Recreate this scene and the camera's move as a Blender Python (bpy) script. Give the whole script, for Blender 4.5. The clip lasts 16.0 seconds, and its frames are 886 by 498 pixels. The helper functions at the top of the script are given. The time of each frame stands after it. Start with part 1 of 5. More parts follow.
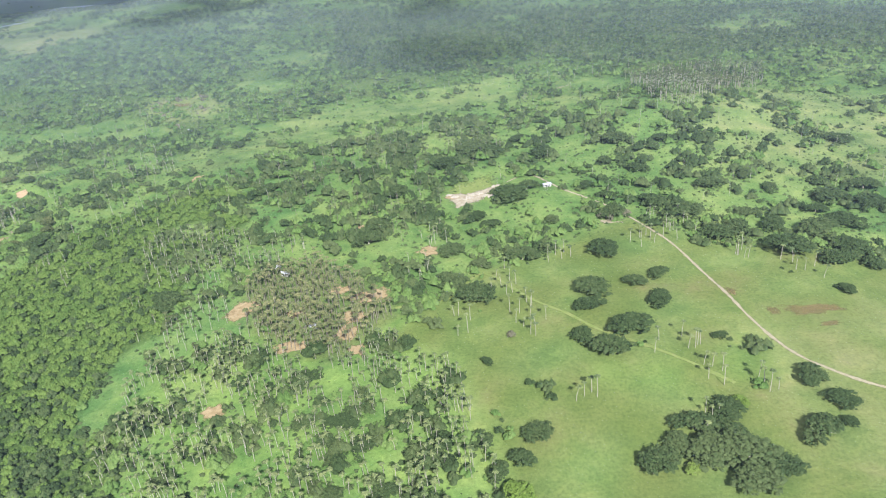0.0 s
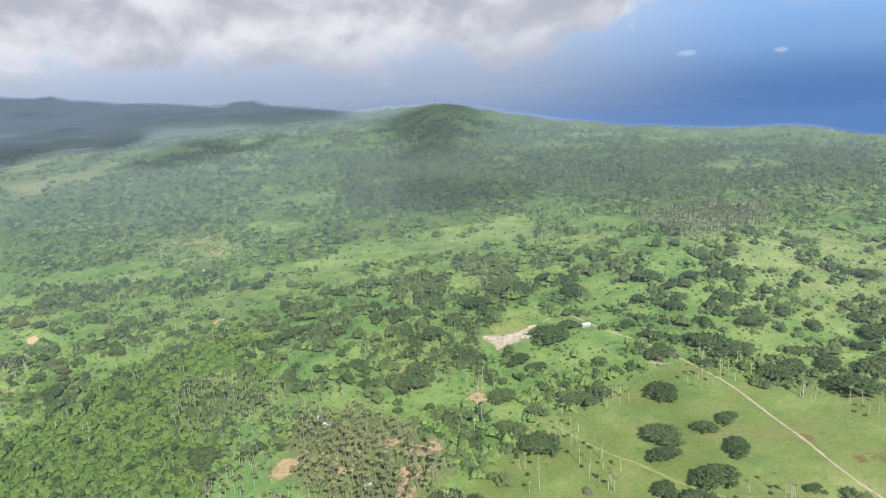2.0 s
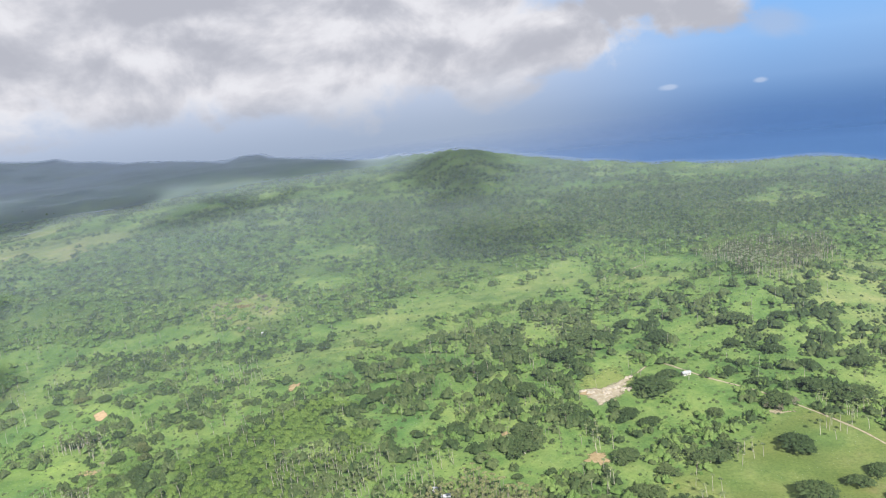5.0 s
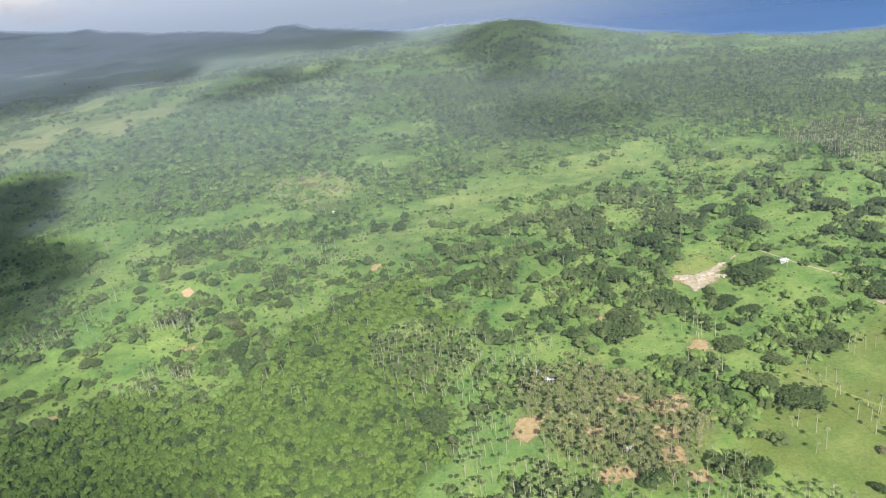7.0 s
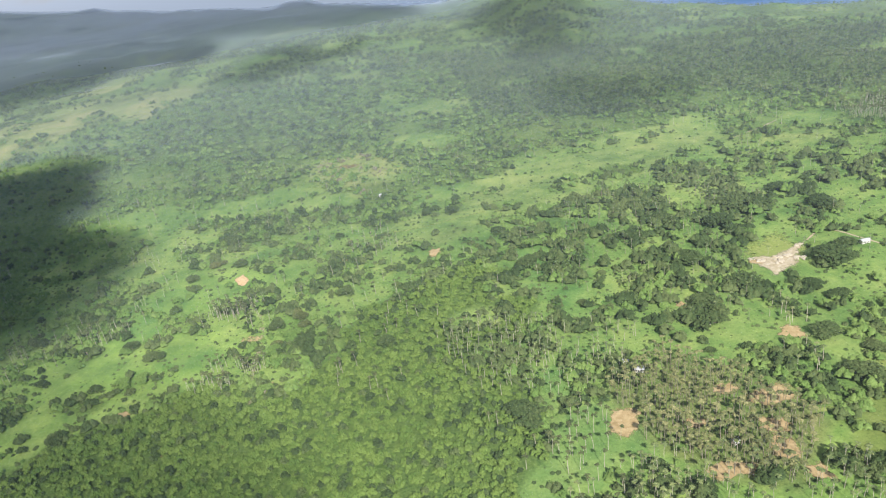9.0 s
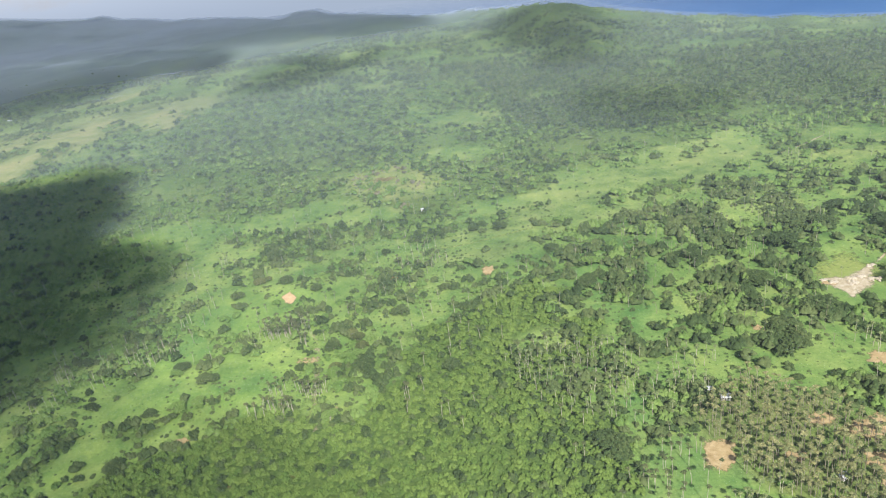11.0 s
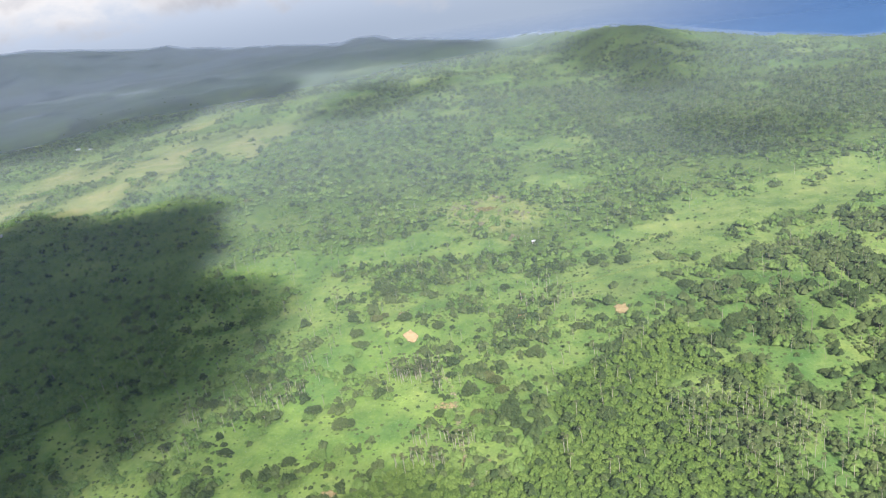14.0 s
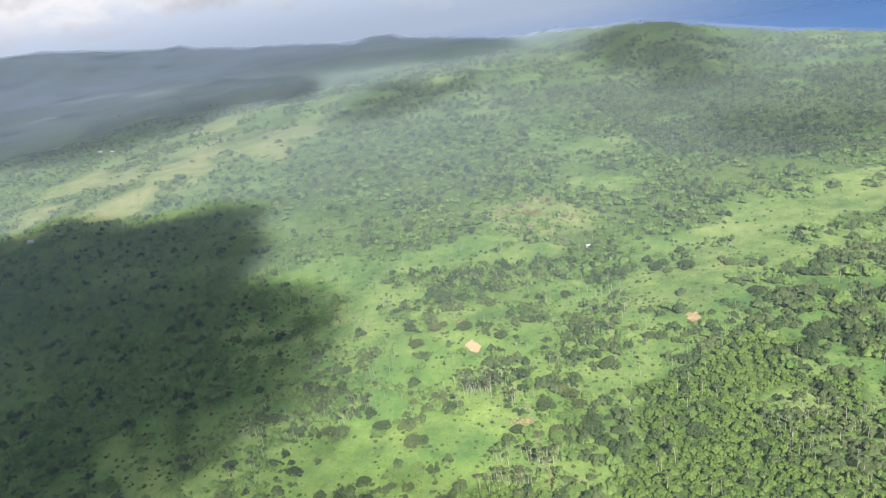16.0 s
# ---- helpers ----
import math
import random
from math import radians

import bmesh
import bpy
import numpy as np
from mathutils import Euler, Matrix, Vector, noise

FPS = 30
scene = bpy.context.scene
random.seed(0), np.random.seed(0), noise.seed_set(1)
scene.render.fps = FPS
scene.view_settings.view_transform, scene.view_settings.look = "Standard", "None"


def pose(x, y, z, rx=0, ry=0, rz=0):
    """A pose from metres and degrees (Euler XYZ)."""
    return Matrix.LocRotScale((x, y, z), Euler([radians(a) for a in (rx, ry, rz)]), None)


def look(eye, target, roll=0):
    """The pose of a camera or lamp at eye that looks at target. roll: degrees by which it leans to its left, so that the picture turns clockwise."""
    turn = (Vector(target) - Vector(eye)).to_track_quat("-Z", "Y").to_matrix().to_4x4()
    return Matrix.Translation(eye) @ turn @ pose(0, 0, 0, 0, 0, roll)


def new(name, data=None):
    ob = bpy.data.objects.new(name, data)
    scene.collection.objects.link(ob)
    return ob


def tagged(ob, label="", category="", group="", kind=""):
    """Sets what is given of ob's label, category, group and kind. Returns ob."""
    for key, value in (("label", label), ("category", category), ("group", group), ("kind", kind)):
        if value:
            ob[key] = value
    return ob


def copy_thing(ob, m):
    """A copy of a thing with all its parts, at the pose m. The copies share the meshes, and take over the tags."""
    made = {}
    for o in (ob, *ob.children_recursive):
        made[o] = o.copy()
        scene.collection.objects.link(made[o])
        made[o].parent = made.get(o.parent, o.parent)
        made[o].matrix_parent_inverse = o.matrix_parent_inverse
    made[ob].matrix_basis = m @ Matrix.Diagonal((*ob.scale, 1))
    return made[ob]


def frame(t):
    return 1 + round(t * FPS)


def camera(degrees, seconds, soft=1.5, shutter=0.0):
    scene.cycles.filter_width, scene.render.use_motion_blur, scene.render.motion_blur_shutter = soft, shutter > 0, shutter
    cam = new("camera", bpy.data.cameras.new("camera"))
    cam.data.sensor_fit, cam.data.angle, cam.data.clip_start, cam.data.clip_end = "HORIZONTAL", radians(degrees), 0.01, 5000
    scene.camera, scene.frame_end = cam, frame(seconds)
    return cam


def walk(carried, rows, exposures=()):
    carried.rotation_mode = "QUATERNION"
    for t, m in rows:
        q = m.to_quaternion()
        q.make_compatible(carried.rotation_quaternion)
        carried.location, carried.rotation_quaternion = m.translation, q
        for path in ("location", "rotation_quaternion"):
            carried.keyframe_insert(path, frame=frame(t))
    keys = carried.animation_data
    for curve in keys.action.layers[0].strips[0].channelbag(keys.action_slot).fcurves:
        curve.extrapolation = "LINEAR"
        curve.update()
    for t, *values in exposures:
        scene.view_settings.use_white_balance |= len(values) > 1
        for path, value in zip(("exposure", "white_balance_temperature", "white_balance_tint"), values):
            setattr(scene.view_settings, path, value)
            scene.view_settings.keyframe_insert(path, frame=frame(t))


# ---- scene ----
cam = camera(63.8, 16.0, 1.15)
METRES, EYE, TILT, LEAN, TURN = 480.0, 285.0, -26.5, 4.24, 0.0
ROWS = [
    (0.0, 0.0, 0.0, 0.0, 0.0, 0.0, -0.0),
    (0.5, -0.0295, 0.0095, 0.005, 0.28, 0.82, 0.52),
    (1.0, -0.0589, 0.0167, 0.0111, 1.14, 3.77, 1.54),
    (1.5, -0.0886, 0.0235, 0.0161, -0.54, 7.48, 1.42),
    (2.0, -0.1205, 0.035, 0.022, -1.85, 10.61, 0.85),
    (2.5, -0.1508, 0.0405, 0.0285, -2.58, 14.14, -0.44),
    (3.0, -0.1809, 0.048, 0.0348, -2.76, 20.84, 1.0),
    (3.5, -0.2108, 0.0547, 0.0412, -1.81, 20.17, 1.43),
    (4.0, -0.2401, 0.0643, 0.0477, -0.91, 17.47, 3.36),
    (4.5, -0.2696, 0.0753, 0.054, -0.32, 16.0, 4.01),
    (5.0, -0.3009, 0.0801, 0.0604, -1.72, 14.02, 3.59),
    (7.5, -0.4464, 0.1261, 0.0901, 0.76, 3.03, 2.63),
    (8.0, -0.475, 0.1364, 0.0968, 0.78, 2.66, 2.97),
    (8.5, -0.5047, 0.1447, 0.1035, 0.81, 2.24, 3.42),
    (11.0, -0.6483, 0.1926, 0.1365, 0.56, 2.95, 3.11),
    (11.5, -0.6772, 0.202, 0.1434, 1.02, 3.22, 3.13),
    (12.0, -0.7064, 0.2123, 0.1499, 1.28, 3.55, 3.08),
    (12.5, -0.7352, 0.2213, 0.1564, 1.25, 4.02, 3.06),
    (13.0, -0.7643, 0.2321, 0.1635, 1.32, 4.82, 2.92),
    (13.5, -0.7932, 0.2392, 0.1701, 2.44, 5.38, 2.71),
    (14.0, -0.8204, 0.2505, 0.1774, 3.81, 4.87, 2.84),
    (14.5, -0.8487, 0.2618, 0.1841, 4.21, 3.78, 3.09),
    (15.0, -0.877, 0.2725, 0.1901, 4.78, 3.38, 3.14),
    (15.5, -0.9049, 0.2811, 0.1969, 4.85, 3.97, 3.04),
    (16.0, -0.9328, 0.2904, 0.2038, 4.23, 4.74, 3.11),
]
walk(cam, [(t, pose(0, 0, EYE, TILT, LEAN, TURN) @ pose(METRES * x, METRES * y, METRES * z, 90 + pitch, roll, yaw)) for t, x, y, z, yaw, pitch, roll in ROWS],
     [(0.0, 0.31, 5760, 14.5), (1.5, 0.20, 5950, 13), (2.0, 0.15, 6050, 13), (2.5, 0.10, 6050, 13), (3.0, 0.12, 6050, 13), (3.5, 0.18, 6050, 13), (4.0, 0.19, 6100, 13), (5.0, 0.18, 6150, 13), (8.0, 0.24, 6340, 12), (11.0, 0.28, 6320, 12), (16.0, 0.38, 6320, 13)])

# ---- world, sun ----
SUN_UP, SUN_TURN = 38.5, 165.0      # degrees above the horizon; clockwise from +y
TO_SUN = Vector((math.sin(radians(SUN_TURN)) * math.cos(radians(SUN_UP)), math.cos(radians(SUN_TURN)) * math.cos(radians(SUN_UP)), math.sin(radians(SUN_UP))))


def ramp(nt, value, stops):
    n = nt.nodes.new("ShaderNodeValToRGB")
    while len(n.color_ramp.elements) > 1:
        n.color_ramp.elements.remove(n.color_ramp.elements[-1])
    for i, (at, c) in enumerate(stops):
        e = n.color_ramp.elements[0] if i == 0 else n.color_ramp.elements.new(at)
        e.position, e.color = at, (*c, 1) if len(c) == 3 else c
    nt.links.new(value, n.inputs[0])
    return n.outputs[0]


def calc(nt, op, a, b=None, c=None, clamp=False):
    n = nt.nodes.new("ShaderNodeMath")
    n.operation, n.use_clamp = op, clamp
    for i, v in enumerate((a, b, c)):
        if v is None:
            continue
        if isinstance(v, (int, float)):
            n.inputs[i].default_value = v
        else:
            nt.links.new(v, n.inputs[i])
    return n.outputs[0]


def span(nt, v, a, b, lo=0.0, hi=1.0):
    n = nt.nodes.new("ShaderNodeMapRange")
    n.interpolation_type = "SMOOTHSTEP"
    nt.links.new(v, n.inputs[0])
    for i, x in enumerate((a, b, lo, hi)):
        n.inputs[i + 1].default_value = x
    return n.outputs[0]


def blend(nt, f, a, b, mode="MIX"):
    n = nt.nodes.new("ShaderNodeMix")
    n.data_type, n.blend_type = "RGBA", mode
    for sock, v in ((n.inputs[0], f), (n.inputs[6], a), (n.inputs[7], b)):
        if isinstance(v, (int, float)):
            sock.default_value = v
        elif isinstance(v, tuple):
            sock.default_value = (*v, 1)
        else:
            nt.links.new(v, sock)
    return n.outputs[2]


def grain(nt, vector, scale, detail=4.0, rough=0.55, warp=0.0):
    n = nt.nodes.new("ShaderNodeTexNoise")
    n.inputs["Scale"].default_value, n.inputs["Detail"].default_value = scale, detail
    n.inputs["Roughness"].default_value, n.inputs["Distortion"].default_value = rough, warp
    nt.links.new(vector, n.inputs["Vector"])
    return n.outputs[0]


def stretch(nt, vector, size, move=(0, 0, 0)):
    n = nt.nodes.new("ShaderNodeMapping")
    nt.links.new(vector, n.inputs[0])
    n.inputs[1].default_value, n.inputs[3].default_value = move, size
    return n.outputs[0]


world = bpy.data.worlds.new("sky")
scene.world = world
world.use_nodes = True
wt = world.node_tree
wt.nodes.clear()
air = wt.nodes.new("ShaderNodeTexSky")
air.sky_type, air.sun_disc = "NISHITA", False
air.sun_elevation, air.sun_rotation = radians(SUN_UP), radians(SUN_TURN)
air.altitude, air.dust_density, air.ozone_density = 300, 1.5, 2.0
way = wt.nodes.new("ShaderNodeTexCoord").outputs["Generated"]
axes = wt.nodes.new("ShaderNodeSeparateXYZ")
wt.links.new(way, axes.inputs[0])
rise = axes.outputs["Z"]
side = calc(wt, "ARCTAN2", axes.outputs["X"], axes.outputs["Y"])
# open sky; below the horizon its colours paint the far sea and haze
clear = blend(wt, 1.0, air.outputs[0], (0.10, 0.106, 0.118), "MULTIPLY")
low = ramp(wt, span(wt, rise, -0.12, 0.19), [(0.0, (0.072, 0.155, 0.350)), (0.10, (0.130, 0.245, 0.46)), (0.20, (0.205, 0.350, 0.585)), (0.43, (0.265, 0.455, 0.73)), (0.66, (0.225, 0.450, 0.78)), (1.0, (0.110, 0.310, 0.67))])
clear = blend(wt, span(wt, rise, 0.19, 0.42), low, clear)
grey = ramp(wt, span(wt, rise, -0.07, 0.04), [(0.0, (0.33, 0.395, 0.49)), (0.6, (0.45, 0.515, 0.615)), (1.0, (0.55, 0.595, 0.66))])
clear = blend(wt, span(wt, side, 0.50, 0.05), clear, grey)


def heap_at(az, up, wide, high):
    """How far inside a rounded heap of cloud a direction lies: 1 in its middle, 0 at its rim."""
    a = calc(wt, "POWER", calc(wt, "DIVIDE", calc(wt, "ABSOLUTE", calc(wt, "SUBTRACT", side, az)), wide), 2.0)
    b = calc(wt, "POWER", calc(wt, "DIVIDE", calc(wt, "ABSOLUTE", calc(wt, "SUBTRACT", rise, up)), high), 2.0)
    return calc(wt, "SUBTRACT", 1.0, calc(wt, "SQRT", calc(wt, "ADD", a, b)))


# banks of cumulus
puff = grain(wt, stretch(wt, way, (1.0, 1.0, 1.35), (0.3, 0.1, 0.2)), 6.5, 9, 0.56, 0.25)
lift = grain(wt, stretch(wt, way, (1.0, 1.0, 1.35), (0.3, 0.1, 0.165)), 6.5, 5, 0.50, 0.25)
broad = grain(wt, stretch(wt, way, (1.0, 1.0, 2.6), (0.7, 0.4, 0.1)), 3.4, 4, 0.5)
bank = calc(wt, "MINIMUM", calc(wt, "DIVIDE", calc(wt, "SUBTRACT", 0.235, side), 0.12), calc(wt, "DIVIDE", calc(wt, "SUBTRACT", calc(wt, "MULTIPLY_ADD", side, 0.06, rise), -0.030), 0.055))
for az, up, wide, high in ((0.235, 0.215, 0.13, 0.13), (0.34, 0.065, 0.12, 0.065), (0.22, 0.045, 0.13, 0.055), (0.10, 0.02, 0.2, 0.035)):
    bank = calc(wt, "MAXIMUM", bank, calc(wt, "MULTIPLY", heap_at(az, up, wide, high), 1.5))
mass = span(wt, calc(wt, "ADD", calc(wt, "MINIMUM", bank, 1.0), calc(wt, "MULTIPLY_ADD", puff, 3.0, -1.5)), 0.04, 0.52)
thin_bank = calc(wt, "MULTIPLY", span(wt, calc(wt, "ADD", calc(wt, "MAXIMUM", heap_at(0.46, 0.175, 0.15, 0.07), heap_at(0.485, 0.03, 0.05, 0.03)), calc(wt, "MULTIPLY_ADD", puff, 2.6, -1.3)), 0.1, 0.8), 0.5)
specks = span(wt, calc(wt, "ADD", calc(wt, "MAXIMUM", heap_at(0.355, -0.033, 0.022, 0.0075), heap_at(0.463, -0.036, 0.016, 0.007)), calc(wt, "MULTIPLY_ADD", puff, 2.0, -1.0)), 0.05, 0.5)
shade = span(wt, calc(wt, "ADD", calc(wt, "SUBTRACT", lift, puff), calc(wt, "MULTIPLY_ADD", broad, 0.42, -0.21)), -0.13, 0.16)
tone = ramp(wt, shade, [(0.0, (0.44, 0.445, 0.47)), (0.45, (0.545, 0.545, 0.56)), (0.8, (0.655, 0.645, 0.645)), (1.0, (0.74, 0.73, 0.72))])
tone = blend(wt, span(wt, rise, 0.03, -0.05), tone, (0.43, 0.465, 0.52))
full = blend(wt, thin_bank, clear, (0.42, 0.47, 0.56))
full = blend(wt, mass, full, tone)
full = blend(wt, calc(wt, "MULTIPLY", specks, 0.42), full, (0.62, 0.68, 0.75))
shine = wt.nodes.new("ShaderNodeBackground")
wt.links.new(full, shine.inputs[0])
wt.links.new(shine.outputs[0], wt.nodes.new("ShaderNodeOutputWorld").inputs[0])

sun = new("sun", bpy.data.lights.new("sun", "SUN"))
sun.data.energy, sun.data.angle, sun.data.color = 6.1, radians(1.0), (1.0, 0.95, 0.86)
sun.matrix_world = look(TO_SUN * 100, (0, 0, 0))
scene.view_settings.exposure = 0.33


# ---- materials ----
def stuff(name, rough=0.9):
    m = bpy.data.materials.new(name)
    m.use_nodes = True
    b = m.node_tree.nodes["Principled BSDF"]
    b.inputs["Roughness"].default_value = rough
    b.inputs["Specular IOR Level"].default_value = 0.15
    return m, m.node_tree, b


def where(nt):
    return nt.nodes.new("ShaderNodeNewGeometry").outputs["Position"]


def relief(nt, b, height, strength, distance):
    n = nt.nodes.new("ShaderNodeBump")
    n.inputs["Strength"].default_value, n.inputs["Distance"].default_value = strength, distance
    nt.links.new(height, n.inputs["Height"])
    nt.links.new(n.outputs[0], b.inputs["Normal"])


def foliage(name, dark, mid, light, size=0.5, gloss=0.15):
    """Leaves: each clump has a tone of its own, with finer grain over it."""
    m, nt, b = stuff(name, 0.75 if gloss < 0.3 else 0.5)
    b.inputs["Specular IOR Level"].default_value = gloss
    pos = where(nt)
    tone = nt.nodes.new("ShaderNodeNewGeometry").outputs["Random Per Island"]
    each = nt.nodes.new("ShaderNodeObjectInfo").outputs["Random"]
    wide = grain(nt, pos, 0.012, 3)
    fine = grain(nt, pos, size, 4, 0.65)
    v = calc(nt, "ADD", calc(nt, "MULTIPLY", tone, 0.25), calc(nt, "MULTIPLY", wide, 0.65))
    v = calc(nt, "ADD", v, calc(nt, "MULTIPLY", each, 0.18))
    crown = nt.nodes.new("ShaderNodeAttribute")
    crown.attribute_name = "crown_tone"
    v = calc(nt, "ADD", v, calc(nt, "MULTIPLY", crown.outputs["Fac"], 0.38))
    v = calc(nt, "ADD", v, calc(nt, "MULTIPLY", fine, 0.5))
    tint = ramp(nt, v, [(0.45, dark), (0.75, mid), (1.0, light)])
    leafy = grain(nt, pos, size * 3.2, 3, 0.7)
    nt.links.new(blend(nt, 1.0, tint, ramp(nt, leafy, [(0.32, (0.82, 0.83, 0.80)), (0.5, (1.04, 1.04, 1.02)), (0.68, (1.32, 1.29, 1.22))]), "MULTIPLY"), b.inputs["Base Color"])
    relief(nt, b, calc(nt, "ADD", fine, calc(nt, "MULTIPLY", leafy, 0.6)), 0.6, 0.8)
    return m


LEAF_DARK = foliage("dark_leaves", (0.030, 0.051, 0.018), (0.052, 0.083, 0.028), (0.096, 0.128, 0.046))
LEAF = foliage("green_leaves", (0.072, 0.132, 0.032), (0.108, 0.182, 0.045), (0.152, 0.225, 0.062))
LEAF_CANOPY = foliage("canopy_leaves", (0.062, 0.113, 0.026), (0.090, 0.148, 0.032), (0.122, 0.183, 0.041), 0.35)
LEAF_FRESH = foliage("fresh_leaves", (0.085, 0.135, 0.022), (0.13, 0.20, 0.035), (0.20, 0.27, 0.06))
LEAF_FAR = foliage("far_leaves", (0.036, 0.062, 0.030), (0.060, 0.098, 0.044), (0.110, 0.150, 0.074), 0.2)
FROND = foliage("palm_fronds", (0.060, 0.080, 0.028), (0.135, 0.148, 0.052), (0.30, 0.285, 0.12), gloss=0.4)
FROND_GREEN = foliage("green_palm_fronds", (0.044, 0.074, 0.025), (0.096, 0.136, 0.043), (0.225, 0.26, 0.092), gloss=0.4)
FROND_DARK = foliage("dark_palm_fronds", (0.036, 0.052, 0.020), (0.074, 0.092, 0.034), (0.15, 0.165, 0.065), gloss=0.25)
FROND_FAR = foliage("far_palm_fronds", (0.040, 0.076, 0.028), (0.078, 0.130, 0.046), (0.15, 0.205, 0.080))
LEAF_BROWN = foliage("olive_brown_leaves", (0.046, 0.064, 0.022), (0.082, 0.104, 0.036), (0.14, 0.155, 0.058))
SCRUB = foliage("dry_scrub", (0.085, 0.090, 0.050), (0.145, 0.142, 0.085), (0.21, 0.20, 0.13))


def bark(name, dark, light):
    m, nt, b = stuff(name)
    pos = where(nt)
    nt.links.new(ramp(nt, grain(nt, pos, 1.5, 4), [(0.3, dark), (0.7, light)]), b.inputs["Base Color"])
    return m


def soil(name, a, c, d, size=0.25, most=0.92):
    m, nt, b = stuff(name)
    pos = where(nt)
    f = grain(nt, pos, size, 6, 0.6)
    nt.links.new(ramp(nt, f, [(0.3, a), (0.5, c), (0.7, d)]), b.inputs["Base Color"])
    relief(nt, b, grain(nt, pos, size * 4, 4), 0.6, 0.4)
    # the rim thins out into the grass
    rim = nt.nodes.new("ShaderNodeAttribute")
    rim.attribute_name = "bareness"
    worn = calc(nt, "ADD", rim.outputs["Fac"], calc(nt, "MULTIPLY", grain(nt, pos, 0.22, 5, 0.65), 1.6))
    nt.links.new(span(nt, worn, 1.0, 1.5, 0.0, most), b.inputs["Alpha"])
    return m


def plain(name, c, rough=0.6, metal=0.0, wear=0.15, size=0.6, gloss=0.4):
    m, nt, b = stuff(name, rough)
    b.inputs["Metallic"].default_value, b.inputs["Specular IOR Level"].default_value = metal, gloss
    f = grain(nt, where(nt), size, 5, 0.6)
    nt.links.new(ramp(nt, f, [(0.3, tuple(v * (1 - wear) for v in c)), (0.7, tuple(min(1, v * (1 + wear)) for v in c))]), b.inputs["Base Color"])
    return m


BARK, BARK_DARK = bark("pale_bark", (0.34, 0.31, 0.23), (0.56, 0.51, 0.41)), bark("brown_bark", (0.19, 0.165, 0.12), (0.36, 0.32, 0.24))
EARTH = soil("bare_earth", (0.33, 0.240, 0.115), (0.44, 0.33, 0.17), (0.54, 0.42, 0.235))
SAND = soil("sandy_earth", (0.50, 0.345, 0.18), (0.60, 0.42, 0.235), (0.66, 0.48, 0.28))
EARTH_RED = soil("red_earth", (0.20, 0.16, 0.07), (0.28, 0.19, 0.09), (0.36, 0.21, 0.11), 0.08, 0.5)
EARTH_PALE = soil("pale_rubble", (0.37, 0.305, 0.19), (0.47, 0.40, 0.275), (0.61, 0.54, 0.41))
DUST = soil("track_dust", (0.34, 0.30, 0.17), (0.44, 0.38, 0.24), (0.52, 0.45, 0.31), 0.5)
WORN = soil("worn_grass", (0.22, 0.29, 0.075), (0.27, 0.33, 0.09), (0.33, 0.36, 0.13), 0.3, 0.85)
RUBBLE = plain("dug_rubble", (0.46, 0.405, 0.31), 0.95, 0, 0.25, 0.8)
ROOF = plain("white_sheet_roof", (0.52, 0.53, 0.54), 0.6)
PLASTER = plain("house_wall", (0.62, 0.60, 0.55), 0.8)
DARK = plain("dark_opening", (0.03, 0.03, 0.035), 0.4)


